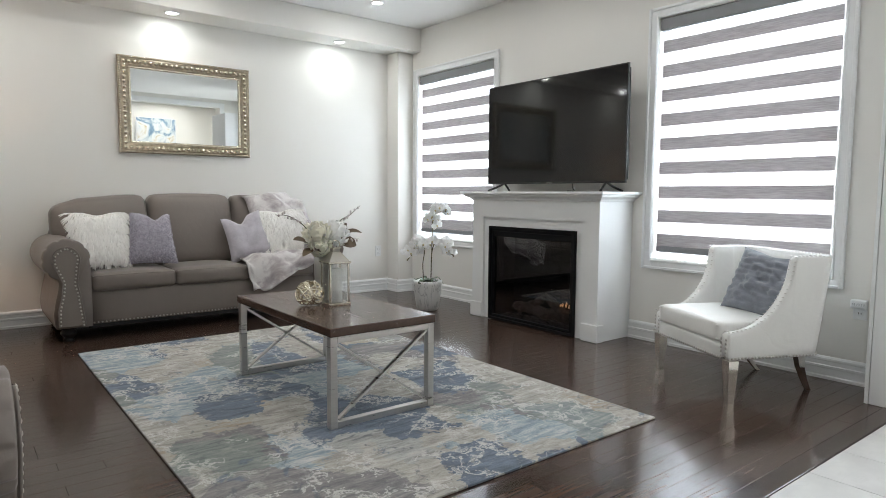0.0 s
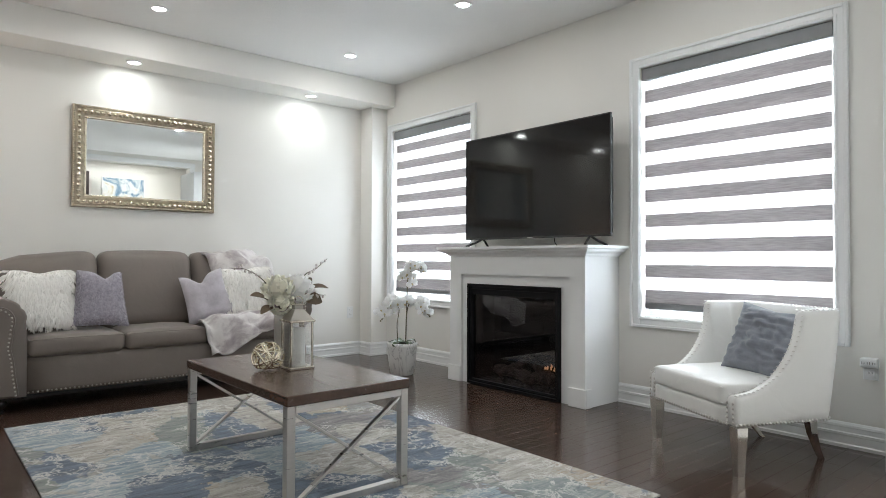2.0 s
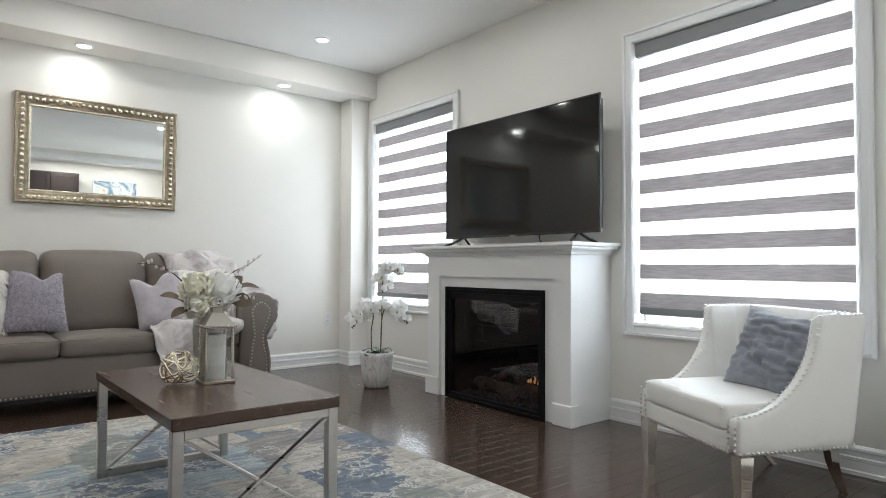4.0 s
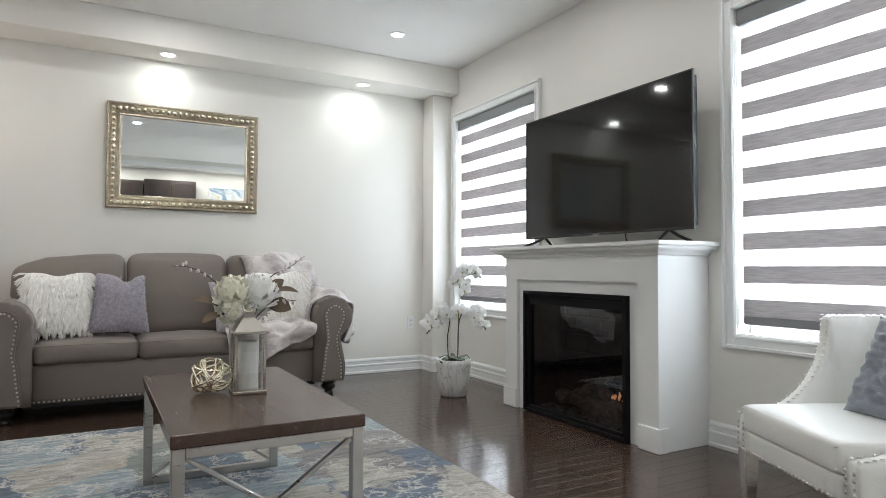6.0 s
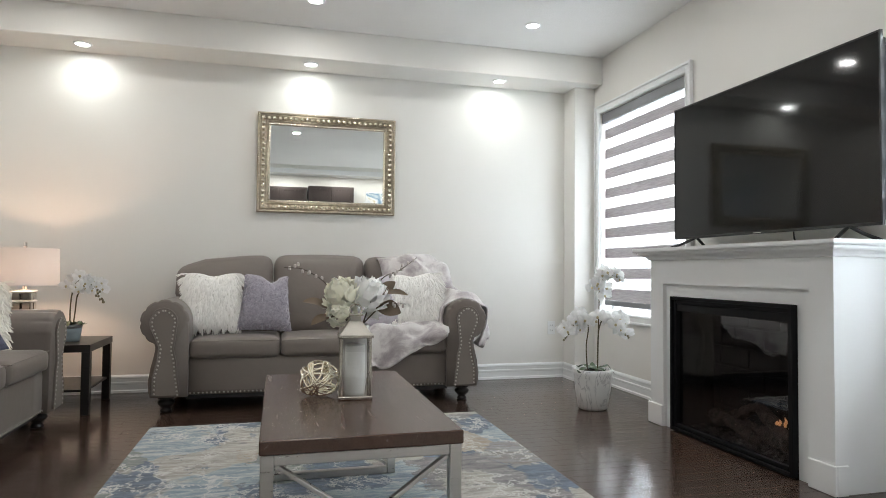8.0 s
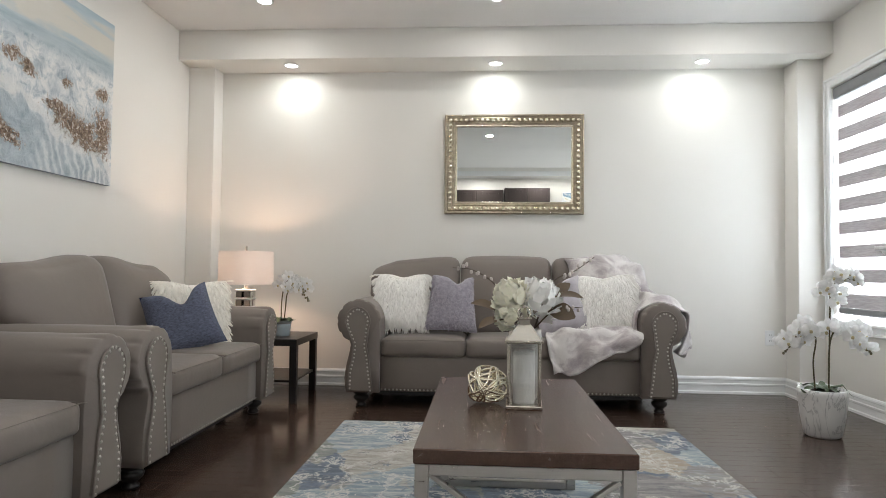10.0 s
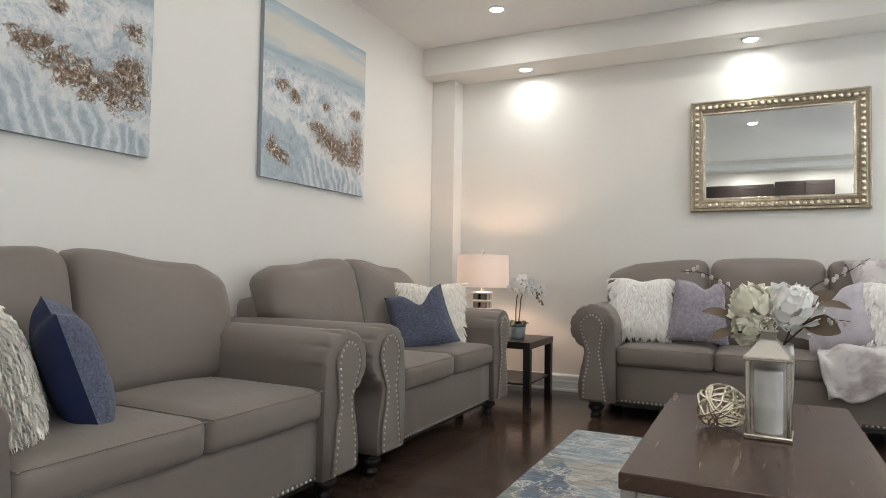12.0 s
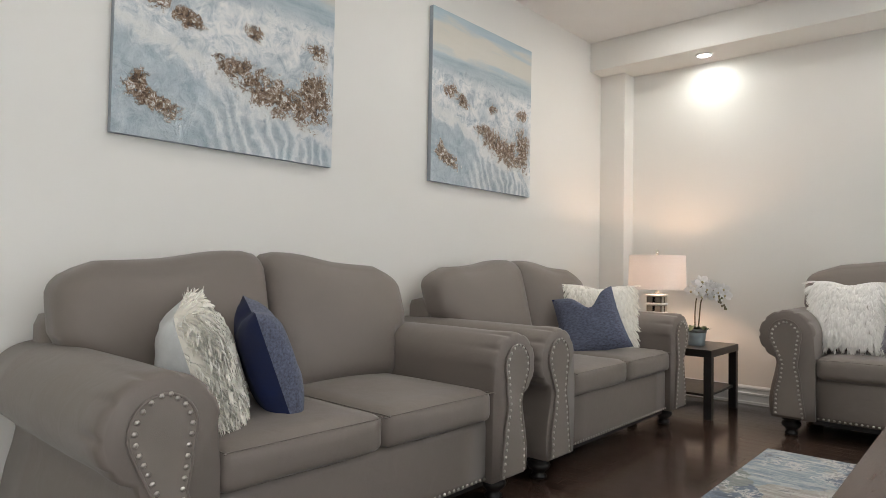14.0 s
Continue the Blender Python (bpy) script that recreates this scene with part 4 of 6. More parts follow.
for a, b, c in ((SY0, IY0, 0), (IY1, SY1, 0), (IY0, IY1, IZ1)):
    part("inner_surround", box(B(), FX + 0.022, FX + 0.034, a, b, c, SZ1), FIREW, fp)
part("side_panel", box(B(), FX + 0.03, X1 - 0.002, FY0, FY0 + 0.02, 0, 1.03), FIREW, fp)
part("side_panel", box(B(), FX + 0.03, X1 - 0.002, FY1 - 0.02, FY1, 0, 1.03), FIREW, fp)
for a, b in ((FY0 - 0.012, SY0 + 0.0), (SY1, FY1 + 0.012)):
    part("plinth_block", box(B(), FX - 0.014, FX, a, b, 0, 0.128, 0.004), FIREW, fp)
part("plinth_return", box(B(), FX, FX + 0.06, FY0 - 0.012, FY0 - 0.001, 0, 0.128, 0.003), FIREW, fp)
bm = B()
crown = [(0.0, 1.012), (0.012, 1.014), (0.018, 1.026), (0.030, 1.036), (0.050, 1.042), (0.058, 1.050), (0.060, 1.060), (0.078, 1.064), (0.082, 1.070), (0.082, 1.086)]
rows = []
for d, z in crown:
    rows.append([bm.verts.new((x, y, z)) for x, y in ((X1 - 0.003, FY0 - d), (FX - d, FY0 - d), (FX - d, FY1 + d), (X1 - 0.003, FY1 + d))])
for a, b in zip(rows, rows[1:]):
    for i in range(4):
        bm.faces.new((a[i], a[(i + 1) % 4], b[(i + 1) % 4], b[i]))
bm.faces.new(rows[0])
bm.faces.new(rows[-1][::-1])
part("mantel_shelf", bm, FIREW, fp, "moulded white mantel shelf")
bm = B()
for o, i, x in ((0.0, 0.018, FX - 0.012), (0.018, 0.040, FX + 0.002)):
    box(bm, x, FX + 0.03, IY0 + o, IY0 + i, 0.006 + o, IZ1 - o, 0.002)
    box(bm, x, FX + 0.03, IY1 - i, IY1 - o, 0.006 + o, IZ1 - o, 0.002)
    box(bm, x + 0.0006, FX + 0.03, IY0 + i, IY1 - i, IZ1 - i, IZ1 - o, 0.002)
    box(bm, x + 0.0006, FX + 0.03, IY0 + i, IY1 - i, 0.006 + o, 0.006 + i, 0.002)
box(bm, FX + 0.010, FX + 0.03, IY0 + 0.04, IY1 - 0.04, IZ1 - 0.085, IZ1 - 0.04, 0.003)
fb = part("firebox_frame", bm, BLACKMETAL, fp, "black metal firebox frame")
part("firebox_glass", box(B(), FX + 0.026, FX + 0.030, IY0 + 0.036, IY1 - 0.036, 0.046, IZ1 - 0.04), FIREGLASS, fp, "dark reflective glass")
bm = B()
box(bm, FX + 0.28, FX + 0.30, IY0, IY1, 0.0, IZ1)
box(bm, FX + 0.033, FX + 0.28, IY0 + 0.002, IY0 + 0.02, 0.0, IZ1)
box(bm, FX + 0.033, FX + 0.28, IY1 - 0.02, IY1 - 0.002, 0.0, IZ1)
box(bm, FX + 0.033, FX + 0.28, IY0, IY1, IZ1, IZ1 + 0.02)
box(bm, FX + 0.033, FX + 0.28, IY0, IY1, 0.0, 0.03)
part("firebox_lining", bm, BRICKB, fp, "black brick-lined firebox")
bm = B()
for k in range(6):
    for j in range(4):
        y = IY0 + 0.03 + (j + 0.5 * (k % 2)) * 0.23
        box(bm, FX + 0.268, FX + 0.279, y, min(y + 0.22, IY1 - 0.03), 0.06 + k * 0.115, 0.165 + k * 0.115, 0.004)
part("brick_relief", bm, BRICKB, fp, "dark moulded brick courses")


def log(a, b, r, seed):
    a, b = Vector(a), Vector(b)
    pts = [a + (b - a) * (i / 16) + Vector((0, 0, 0.008 * noise.noise((i * 0.6, seed, 0)))) for i in range(17)]
    bm = tube(B(), pts, lambda t: r * (0.92 + 0.25 * noise.noise((t * 5, seed, 3))), 16)
    for v in bm.verts:
        v.co += 0.011 * Vector((noise.noise(v.co * 38), noise.noise(v.co * 38 + Vector((7, 0, 0))), noise.noise(v.co * 38 + Vector((0, 7, 0)))))
    part("log", bm, LOG, fp, "charred grey-brown log", smooth=True)


log((4.66, 3.34, 0.105), (4.70, 3.95, 0.12), 0.042, 1)
log((4.60, 3.27, 0.12), (4.73, 3.62, 0.225), 0.038, 2)
log((4.60, 3.50, 0.09), (4.64, 3.76, 0.15), 0.034, 3)
log((4.62, 3.85, 0.10), (4.72, 3.60, 0.24), 0.030, 4)
bm = B()
rng = random.Random(3)
for i in range(170):
    y, x = rng.uniform(IY0 + 0.06, IY1 - 0.06), rng.uniform(FX + 0.05, FX + 0.2)
    r = rng.uniform(0.007, 0.018)
    v0 = bmesh.ops.create_icosphere(bm, subdivisions=1, radius=1)["verts"]
    for v in v0:
        v.co = Vector((x, y, 0.034 + r * 0.5)) + Vector((v.co.x * r, v.co.y * r * rng.uniform(0.7, 1.3), v.co.z * r * 0.7))
part("ember_bed", bm, plain("coal", (0.16, 0.155, 0.15), 0.7, var=0.6, scale=40, bump=0.4, dist=0.004), fp, "bed of loose dark coals", kind="stuff")
for fy, fz, fh in ((3.29, 0.195, 0.03), (3.32, 0.20, 0.048), (3.355, 0.20, 0.03), (3.375, 0.20, 0.02)):
    bm = tube(B(), [(4.61, fy + 0.004 * math.sin(i * 1.3), fz + fh * i / 6) for i in range(7)], lambda t: 0.008 * math.sin(math.pi * (0.2 + 0.78 * t)), 8)
    part("flame", bm, EMBER, fp, "small orange electric flame", smooth=True)

# ---------- television ----------
tv = thing("television", pose(4.728, 3.626, 1.086), "large black flat-screen television standing on the mantel", "television")
part("back_shell", rbox(B(), (0.032, 0, 0.485), (0.05, 1.42, 0.80), 0.012, 4), BLACK, tv)
bm = B()
for a, b, c, d in ((-0.727, -0.719, 0.064, 0.906), (0.719, 0.727, 0.064, 0.906)):
    box(bm, -0.006, 0.010, a, b, c, d, 0.001)
box(bm, -0.0055, 0.010, -0.719, 0.719, 0.898, 0.906, 0.001)
box(bm, -0.0055, 0.010, -0.719, 0.719, 0.064, 0.078, 0.001)
part("bezel", bm, BLACK, tv)
part("screen", box(B(), -0.003, 0.008, -0.719, 0.719, 0.078, 0.898), SCREEN, tv, "glossy black screen, switched off")
part("logo_bar", box(B(), -0.0065, -0.0055, -0.03, 0.03, 0.068, 0.072), STEEL, tv)
for sy in (-1, 1):
    bm = tube(B(), spline([(-0.12, sy * 0.60, 0.006), (-0.05, sy * 0.565, 0.035), (0.02, sy * 0.54, 0.072)], 4), 0.009, 8)
    part("stand_leg", bm, BLACK, tv, smooth=True)
    bm = tube(B(), spline([(0.14, sy * 0.60, 0.006), (0.08, sy * 0.565, 0.035), (0.02, sy * 0.54, 0.072)], 4), 0.009, 8)
    part("stand_leg", bm, BLACK, tv, smooth=True)
part("cable", tube(B(), spline([(0.04, -0.20, 0.075), (0.03, -0.215, 0.03), (0.03, -0.23, 0.006), (0.10, -0.10, 0.006)], 5), 0.004, 6), BLACK, tv, smooth=True)

# ---------- white armchair ----------
NAILDARK = plain("aged_nail", (0.62, 0.60, 0.58), 0.3, 1.0, var=0.1, scale=30, bump=0)
ch = thing("accent_chair", pose(4.421, 1.892, 0, 0, 0, -116.2), "white leather accent chair with nailheads and chrome legs", "armchair")
HW, YFR, YBK, RC, WING = 0.345, -0.318, 0.25, 0.075, 0.045


def shell_path():
    """Plan of the shell from the front of one arm round the back; closer steps where the arm sweeps up."""
    sweep = [YFR + (WING - YFR) * math.sin(math.pi / 2 * i / 16) for i in range(17)]
    line = [(-HW, y) for y in sweep] + [(-HW, WING + (YBK - RC - WING) * i / 4) for i in range(1, 5)]
    line += [(-HW + RC - RC * math.cos(a), YBK - RC + RC * math.sin(a)) for a in [math.pi / 2 * i / 8 for i in range(1, 9)]]
    line += [(-HW + RC + (2 * HW - 2 * RC) * i / 6, YBK) for i in range(1, 6)]
    return line + [(-x, y) for x, y in line[:-5][::-1]]


def chair_top(x, y):
    """Low arm at the front, sweeping up to the full height of the wing."""
    k = max(0.0, min(1.0, (y - YFR) / (WING - YFR)))
    return 0.368 + 0.387 * (1 - math.sqrt(max(0.0, 1 - k ** 2.2)))


bm, rings, tops = B(), [], []
path = shell_path()
for i, (x, y) in enumerate(path):
    p0, p1 = Vector(path[max(0, i - 1)]), Vector(path[min(len(path) - 1, i + 1)])
    d = (p1 - p0).normalized()
    out = Vector((-d.y, d.x))
    zt = chair_top(x, y)
    lean = max(0.0, zt - 0.36) * (0.06 + 0.09 * max(0.0, out.y))
    o = Vector((x, y))
    th = 0.062
    row = [(o - out * 0.01, 0.222), (o, 0.235), (o + out * lean * 0.5, (0.225 + zt) / 2), (o + out * lean, zt - 0.018), (o + out * (lean - 0.008), zt - 0.004), (o + out * (lean - 0.02), zt),
           (o + out * (lean - th + 0.012), zt - 0.001), (o + out * (lean - th), zt - 0.014), (o + out * (lean * 0.45 - th - 0.01), (0.36 + zt) / 2), (o - out * (th + 0.012), 0.30), (o - out * (th + 0.010), 0.224)]
    rings.append([bm.verts.new((p.x, p.y, z)) for p, z in row])
    tops.append((Vector((*(o + out * (lean - 0.012)), zt - 0.001)), Vector((*(o + out * (lean - 0.05)), zt - 0.001)), Vector((*o, 0.236)), Vector((out.x, out.y, 0))))
for a, b in zip(rings, rings[1:]):
    for i in range(len(a)):
        j = (i + 1) % len(a)
        bm.faces.new((a[i], a[j], b[j], b[i]))
bm.faces.new(rings[0])
bm.faces.new(rings[-1][::-1])
shell = part("seat_shell", bm, WHITELEATHER, ch, smooth=True)
md = shell.modifiers.new("soft", "SUBSURF")
md.levels = md.render_levels = 1
bm = B()
for k in (0, 1):
    for p in along([t[k] for t in tops], 0.024):
        dome(bm, p, (0, 0, 1), 0.0075)
for p in along([t[2] + t[3] * 0.002 for t in tops], 0.02):
    dome(bm, p, (p.x, p.y, 0), 0.0075)
for p in along([(-HW + 0.03, YFR - 0.012, 0.236), (HW - 0.03, YFR - 0.012, 0.236)], 0.02):
    dome(bm, p, (0, -1, 0), 0.0075)
for sx in (-1, 1):
    for dx in (0.012, 0.05):
        for p in along([(sx * (HW - dx), YFR - 0.002, 0.245), (sx * (HW - dx), YFR - 0.002, 0.352)], 0.022):
            dome(bm, p, (0, -1, 0), 0.0075)
part("nailhead_trim", bm, NAILDARK, shell, "double row of nickel nailheads", smooth=True, kind="stuff")
part("seat_rail", rbox(B(), (0, YFR + 0.255, 0.268), (2 * HW - 0.13, 0.53, 0.09), 0.012, 4), WHITELEATHER, ch, smooth=True)
seat = part("seat_cushion", rbox(B(), (0, -0.07, 0.362), (2 * HW - 0.132, 0.53, 0.105), 0.018, 9, (0.004, 0.006, 0.014)), WHITELEATHER, ch, smooth=True)
sw, sy0 = HW - 0.078, -0.325
for z in (0.327, 0.397):
    part("piping", tube(B(), spline([(-sw, 0.15, z), (-sw, sy0 + 0.03, z), (-sw + 0.02, sy0 + 0.006, z), (0, sy0 - 0.004, z), (sw - 0.02, sy0 + 0.006, z), (sw, sy0 + 0.03, z), (sw, 0.15, z)], 6), 0.004, 6), WHITELEATHER, seat, smooth=True)
for x, z in ((-0.10, 0.60), (0.10, 0.60), (-0.2, 0.52), (0.0, 0.52), (0.2, 0.52)):
    part("button", rbox(B(), (x, YBK - 0.070 + 0.13 * (z - 0.36), z), (0.022, 0.014, 0.022), 0.006, 3), WHITELEATHER, ch, smooth=True)
for sx in (-1, 1):
    bm = B()
    rings = []
    for z, h in ((0.0, 0.017), (0.05, 0.019), (0.16, 0.026), (0.224, 0.028)):
        c = Vector((sx * 0.325, -0.283))
        rings.append([bm.verts.new((c.x + a * h, c.y + b * h, z)) for a, b in ((-1, -1), (1, -1), (1, 1), (-1, 1))])
    for a, b in zip(rings, rings[1:]):
        for i in range(4):
            bm.faces.new((a[i], a[(i + 1) % 4], b[(i + 1) % 4], b[i]))
    bm.faces.new(rings[0][::-1])
    bm.faces.new(rings[-1])
    part("leg", bm, CHROME, ch, "tapered chrome leg")
    bm = B()
    rings = []
    for z, h, d in ((0.0, 0.011, 0.075), (0.01, 0.011, 0.068), (0.06, 0.013, 0.044), (0.14, 0.017, 0.014), (0.224, 0.022, 0.0)):
        c = Vector((sx * (0.245 - d * 0.6), 0.19 + d * 1.5))
        rings.append([bm.verts.new((c.x + a * h, c.y + b * h, z)) for a, b in ((-1, -1), (1, -1), (1, 1), (-1, 1))])
    for a, b in zip(rings, rings[1:]):
        for i in range(4):
            bm.faces.new((a[i], a[(i + 1) % 4], b[(i + 1) % 4], b[i]))
    bm.faces.new(rings[0][::-1])
    bm.faces.new(rings[-1])
    part("leg", bm, CHROME, ch, "splayed chrome rear leg")


# ---------- pillows ----------
def pillow_point(u, v, w, h, t, chop, seed, soft=0.0, cu=0.0, taper=0.0):
    """soft rounds the corners off, chop dents the top at cu, taper narrows it."""
    x = w / 2 * u * (1 - 0.07 * (1 - v * v)) * (1 - soft * abs(v) ** 5) * (1 - taper * (v + 1) / 2)
    z = h / 2 * v * (1 - 0.07 * (1 - u * u)) * (1 - soft * abs(u) ** 5)
    z -= chop * math.exp(-((u - cu) / 0.34) ** 2) * max(0, (v + 0.2) / 1.2) ** 2
    y = t / 2 * max(0, (1 - u ** 4) * (1 - v ** 4)) ** 0.6 + 0.010 * noise.noise((u * 2.1 + seed, v * 2.1, seed)) * (1 - u * u) * (1 - v * v)
    return x, y, z


def pillow(name, m, w, h, t, chop, front, back, label, group, seed=0.0, tufts=None, gather=0.0, soft=0.0, cu=0.0, taper=0.0):
    th = thing(name, m, label, "pillow", group)
    n = 34 if gather else 20
    for side, mat_, nm in ((-1, front, "front"), (1, back, "back")):
        bm = B()
        g = []
        for i in range(n + 1):
            g.append([])
            for j in range(n + 1):
                x, y, z = pillow_point(-1 + 2 * i / n, -1 + 2 * j / n, w, h, t, chop, seed, soft, cu, taper)
                if gather and side < 0:
                    y += gather * (noise.noise((x * 14, z * 44, seed)) + 0.6 * noise.noise((x * 30, z * 70, seed))) * (y / t)
                elif mat_ is SATIN:
                    y += 0.05 * noise.noise((x * 7, z * 24, seed)) * (y / t)
                g[i].append(bm.verts.new((x, side * y, z)))
        for i in range(n):
            for j in range(n):
                bm.faces.new((g[i][j], g[i + 1][j], g[i + 1][j + 1], g[i][j + 1]))
        part(nm, bm, mat_, th, smooth=True)
    if tufts:
        locks, each, length, width, mat_, lift, spread, nm = tufts
        bm = B()
        rng = random.Random(int(seed * 100) + 7)
        side_n = int(math.sqrt(locks))
        for k in range(side_n * side_n):
            cu_, cv_ = -1 + 2 * (k % side_n + 0.5 + rng.uniform(-0.5, 0.5)) / side_n, -1 + 2 * (k // side_n + 0.5 + rng.uniform(-0.5, 0.5)) / side_n
            flow = Vector((cu_ * abs(cu_) ** 3 * 0.7 + rng.gauss(0, 0.16), -0.26 + rng.gauss(0, 0.05), -1.0 + lift * max(0, cv_) ** 9 + rng.gauss(0, 0.1))).normalized()
            L = length * rng.uniform(0.75, 1.2)
            mid = pillow_point(cu_, cv_, w, h, t, chop, seed, soft, cu, taper)
            tip = Vector((mid[0], -mid[1], mid[2])) + flow * L
            for q in range(each):
                u, v = max(-1, min(1, cu_ + rng.gauss(0, spread))), max(-1, min(1, cv_ + rng.gauss(0, spread)))
                x, y, z = pillow_point(u, v, w, h, t, chop, seed, soft, cu, taper)
                p = Vector((x, -y, z))
                end = tip * 0.55 + (p + flow * L) * 0.45 + Vector((rng.gauss(0, 1), 0.4 * rng.gauss(0, 1), rng.gauss(0, 1))) * L * 0.09
                bow = (p + end) / 2 + Vector((0, -0.16 * L, 0.05 * L))
                sv = (end - p).cross(Vector((rng.gauss(0, 0.3), 1, rng.gauss(0, 0.3))))
                sv = (sv.normalized() if sv.length > 1e-5 else Vector((1, 0, 0))) * width * rng.uniform(0.7, 1.2)
                a = [bm.verts.new(c) for c in (p - sv * 0.7, p + sv * 0.7, bow + sv, bow - sv, end + sv * 0.3, end - sv * 0.3)]
                bm.faces.new(a[:4])
                bm.faces.new((a[3], a[2], a[4], a[5]))
        tagged(part(nm, bm, mat_, th, "long soft strands", smooth=True), kind="stuff")
    return th


furt = (400, 12, 0.060, 0.0032, FUR, 0.7, 0.040, "fur")
# Darker than the fur: shade between the locks is put into this colour.
FURBASE = fluffy_material("shaded_fur_backing", (0.76, 0.73, 0.67))
shag = (1100, 3, 0.048, 0.0042, FUR2, 0.9, 0.02, "shag")
nap = (1000, 2, 0.012, 0.003, LILAC, 0.9, 0.03, "nap")
pillow("fur_pillow", pose(1.80, 5.47, 0.712, -17, 0, -4), 0.40, 0.42, 0.15, 0.02, FURBASE, FURBASE, "fluffy white faux-fur pillow on the sofa", "sofa pillows", 1.1, furt, soft=0.07)
pillow("plush_pillow", pose(2.16, 5.43, 0.70, -18, 3, 4), 0.385, 0.42, 0.13, 0.05, LILAC, LILAC, "lilac crushed plush pillow, dented on top", "sofa pillows", 2.2, nap, soft=0.03, cu=0.25, taper=0.22)
pillow("satin_pillow", pose(2.93, 5.44, 0.69, -20, -13, -6), 0.39, 0.40, 0.13, 0.075, LILACSATIN, LILACSATIN, "pale lilac satin pillow, dented on top", "sofa pillows", 3.3, cu=-0.15, taper=0.14)
pillow("fur_pillow", pose(3.235, 5.44, 0.72, -17, -3, -8), 0.43, 0.42, 0.15, 0.02, FURBASE, FURBASE, "fluffy white faux-fur pillow under the throw", "sofa pillows", 4.4, furt, soft=0.07)
pillow("shag_pillow", pose(0.60, 4.70, 0.66, -14, 0, 32), 0.44, 0.41, 0.14, 0.02, FUR2, SATIN, "cream looped shag pillow on the loveseat", "loveseat pillows", 5.5, shag, soft=0.04)
pillow("tweed_pillow", pose(0.665, 4.44, 0.635, -24, -15, 30), 0.41, 0.39, 0.13, 0.10, BLUEFAB, NAVY, "slate-blue tweed pillow with a dented top", "loveseat pillows", 6.6, cu=0.15, taper=0.12)
pillow("shag_pillow", pose(0.645, 2.04, 0.625, -18, -5, 150), 0.49, 0.42, 0.19, 0.0, FUR2, SATIN, "cream shag pillow with a white satin back", "loveseat pillows", 7.7, (1700, 3, 0.048, 0.0042, FUR2, 1.3, 0.02, "shag"), soft=0.09)
pillow("tweed_pillow", pose(0.66, 2.27, 0.63, -20, -5, 154), 0.40, 0.40, 0.16, 0.02, BLUEFAB, NAVY, "blue tweed pillow with a navy velvet back", "loveseat pillows", 8.8)
cm = pose(4.421, 1.892, 0, 0, 0, -116.2)
pillow("ruched_pillow", cm @ pose(0.105, 0.065, 0.575, -22, 6, 12), 0.41, 0.37, 0.12, 0.01, GREYFAB, GREYFAB, "slate-grey ruched pillow on the white chair", "chair pillow", 9.9, gather=0.06)

# ---------- throw blanket ----------
bm = B()


def sheet(rows, seed, fold):
    lines = [spline(r, 7) for r in rows]
    cols = [spline([ln[k] for ln in lines], 7) for k in range(len(lines[0]))]
    g = [[bm.verts.new(p + Vector((0.0, -0.017, 0.019)) * math.sin(i * 0.62 + j * 0.21 + 2.2 * noise.noise((i * 0.1, j * 0.12, seed)) * 2) + fold * Vector((0.4 * noise.noise((i * 0.16, j * 0.05, seed)), noise.noise((i * 0.22 + 9, j * 0.06, seed)), 0.7 * noise.noise((i * 0.2, j * 0.1, seed + 5))))) for j, p in enumerate(c)] for i, c in enumerate(cols)]
    for a, b in zip(g, g[1:]):
        for j in range(len(a) - 1):
            bm.faces.new((a[j], b[j], b[j + 1], a[j + 1]))


sheet([[(3.02, 5.90, 0.97), (3.25, 5.92, 0.99), (3.52, 5.90, 0.93)], [(2.99, 5.80, 1.02), (3.25, 5.78, 1.065), (3.50, 5.78, 1.0)], [(3.0, 5.66, 0.98), (3.25, 5.62, 1.02), (3.55, 5.62, 0.94)],
       [(3.05, 5.60, 0.84), (3.28, 5.56, 0.86), (3.58, 5.52, 0.80)], [(3.1, 5.56, 0.66), (3.3, 5.53, 0.66), (3.55, 5.44, 0.76)]], 1, 0.05)
sheet([[(3.40, 5.20, 0.52), (3.38, 5.40, 0.55), (3.36, 5.58, 0.62)], [(3.41, 5.22, 0.64), (3.405, 5.42, 0.68), (3.42, 5.62, 0.78)], [(3.47, 5.23, 0.742), (3.475, 5.44, 0.765), (3.49, 5.66, 0.85)],
       [(3.60, 5.21, 0.752), (3.60, 5.44, 0.765), (3.60, 5.66, 0.79)], [(3.735, 5.26, 0.68), (3.755, 5.46, 0.69), (3.76, 5.68, 0.69)], [(3.77, 5.32, 0.57), (3.82, 5.48, 0.55), (3.82, 5.68, 0.55)], [(3.76, 5.38, 0.46), (3.85, 5.50, 0.43), (3.83, 5.64, 0.43)], [(3.74, 5.40, 0.40), (3.80, 5.50, 0.34), (3.77, 5.62, 0.37)]], 2, 0.045)
sheet([[(2.85, 5.110, 0.265), (3.0, 5.105, 0.285), (3.2, 5.115, 0.37), (3.40, 5.12, 0.47)], [(2.80, 5.112, 0.42), (2.98, 5.105, 0.43), (3.2, 5.11, 0.46), (3.42, 5.13, 0.51)], [(2.79, 5.16, 0.512), (2.98, 5.155, 0.52), (3.2, 5.17, 0.525), (3.43, 5.2, 0.53)],
       [(2.83, 5.33, 0.52), (3.0, 5.35, 0.53), (3.2, 5.36, 0.54), (3.43, 5.36, 0.58)], [(2.9, 5.48, 0.53), (3.02, 5.5, 0.54), (3.22, 5.52, 0.56), (3.43, 5.52, 0.66)]], 3, 0.05)
throw = part("throw_blanket", bm, THROW, smooth=True)
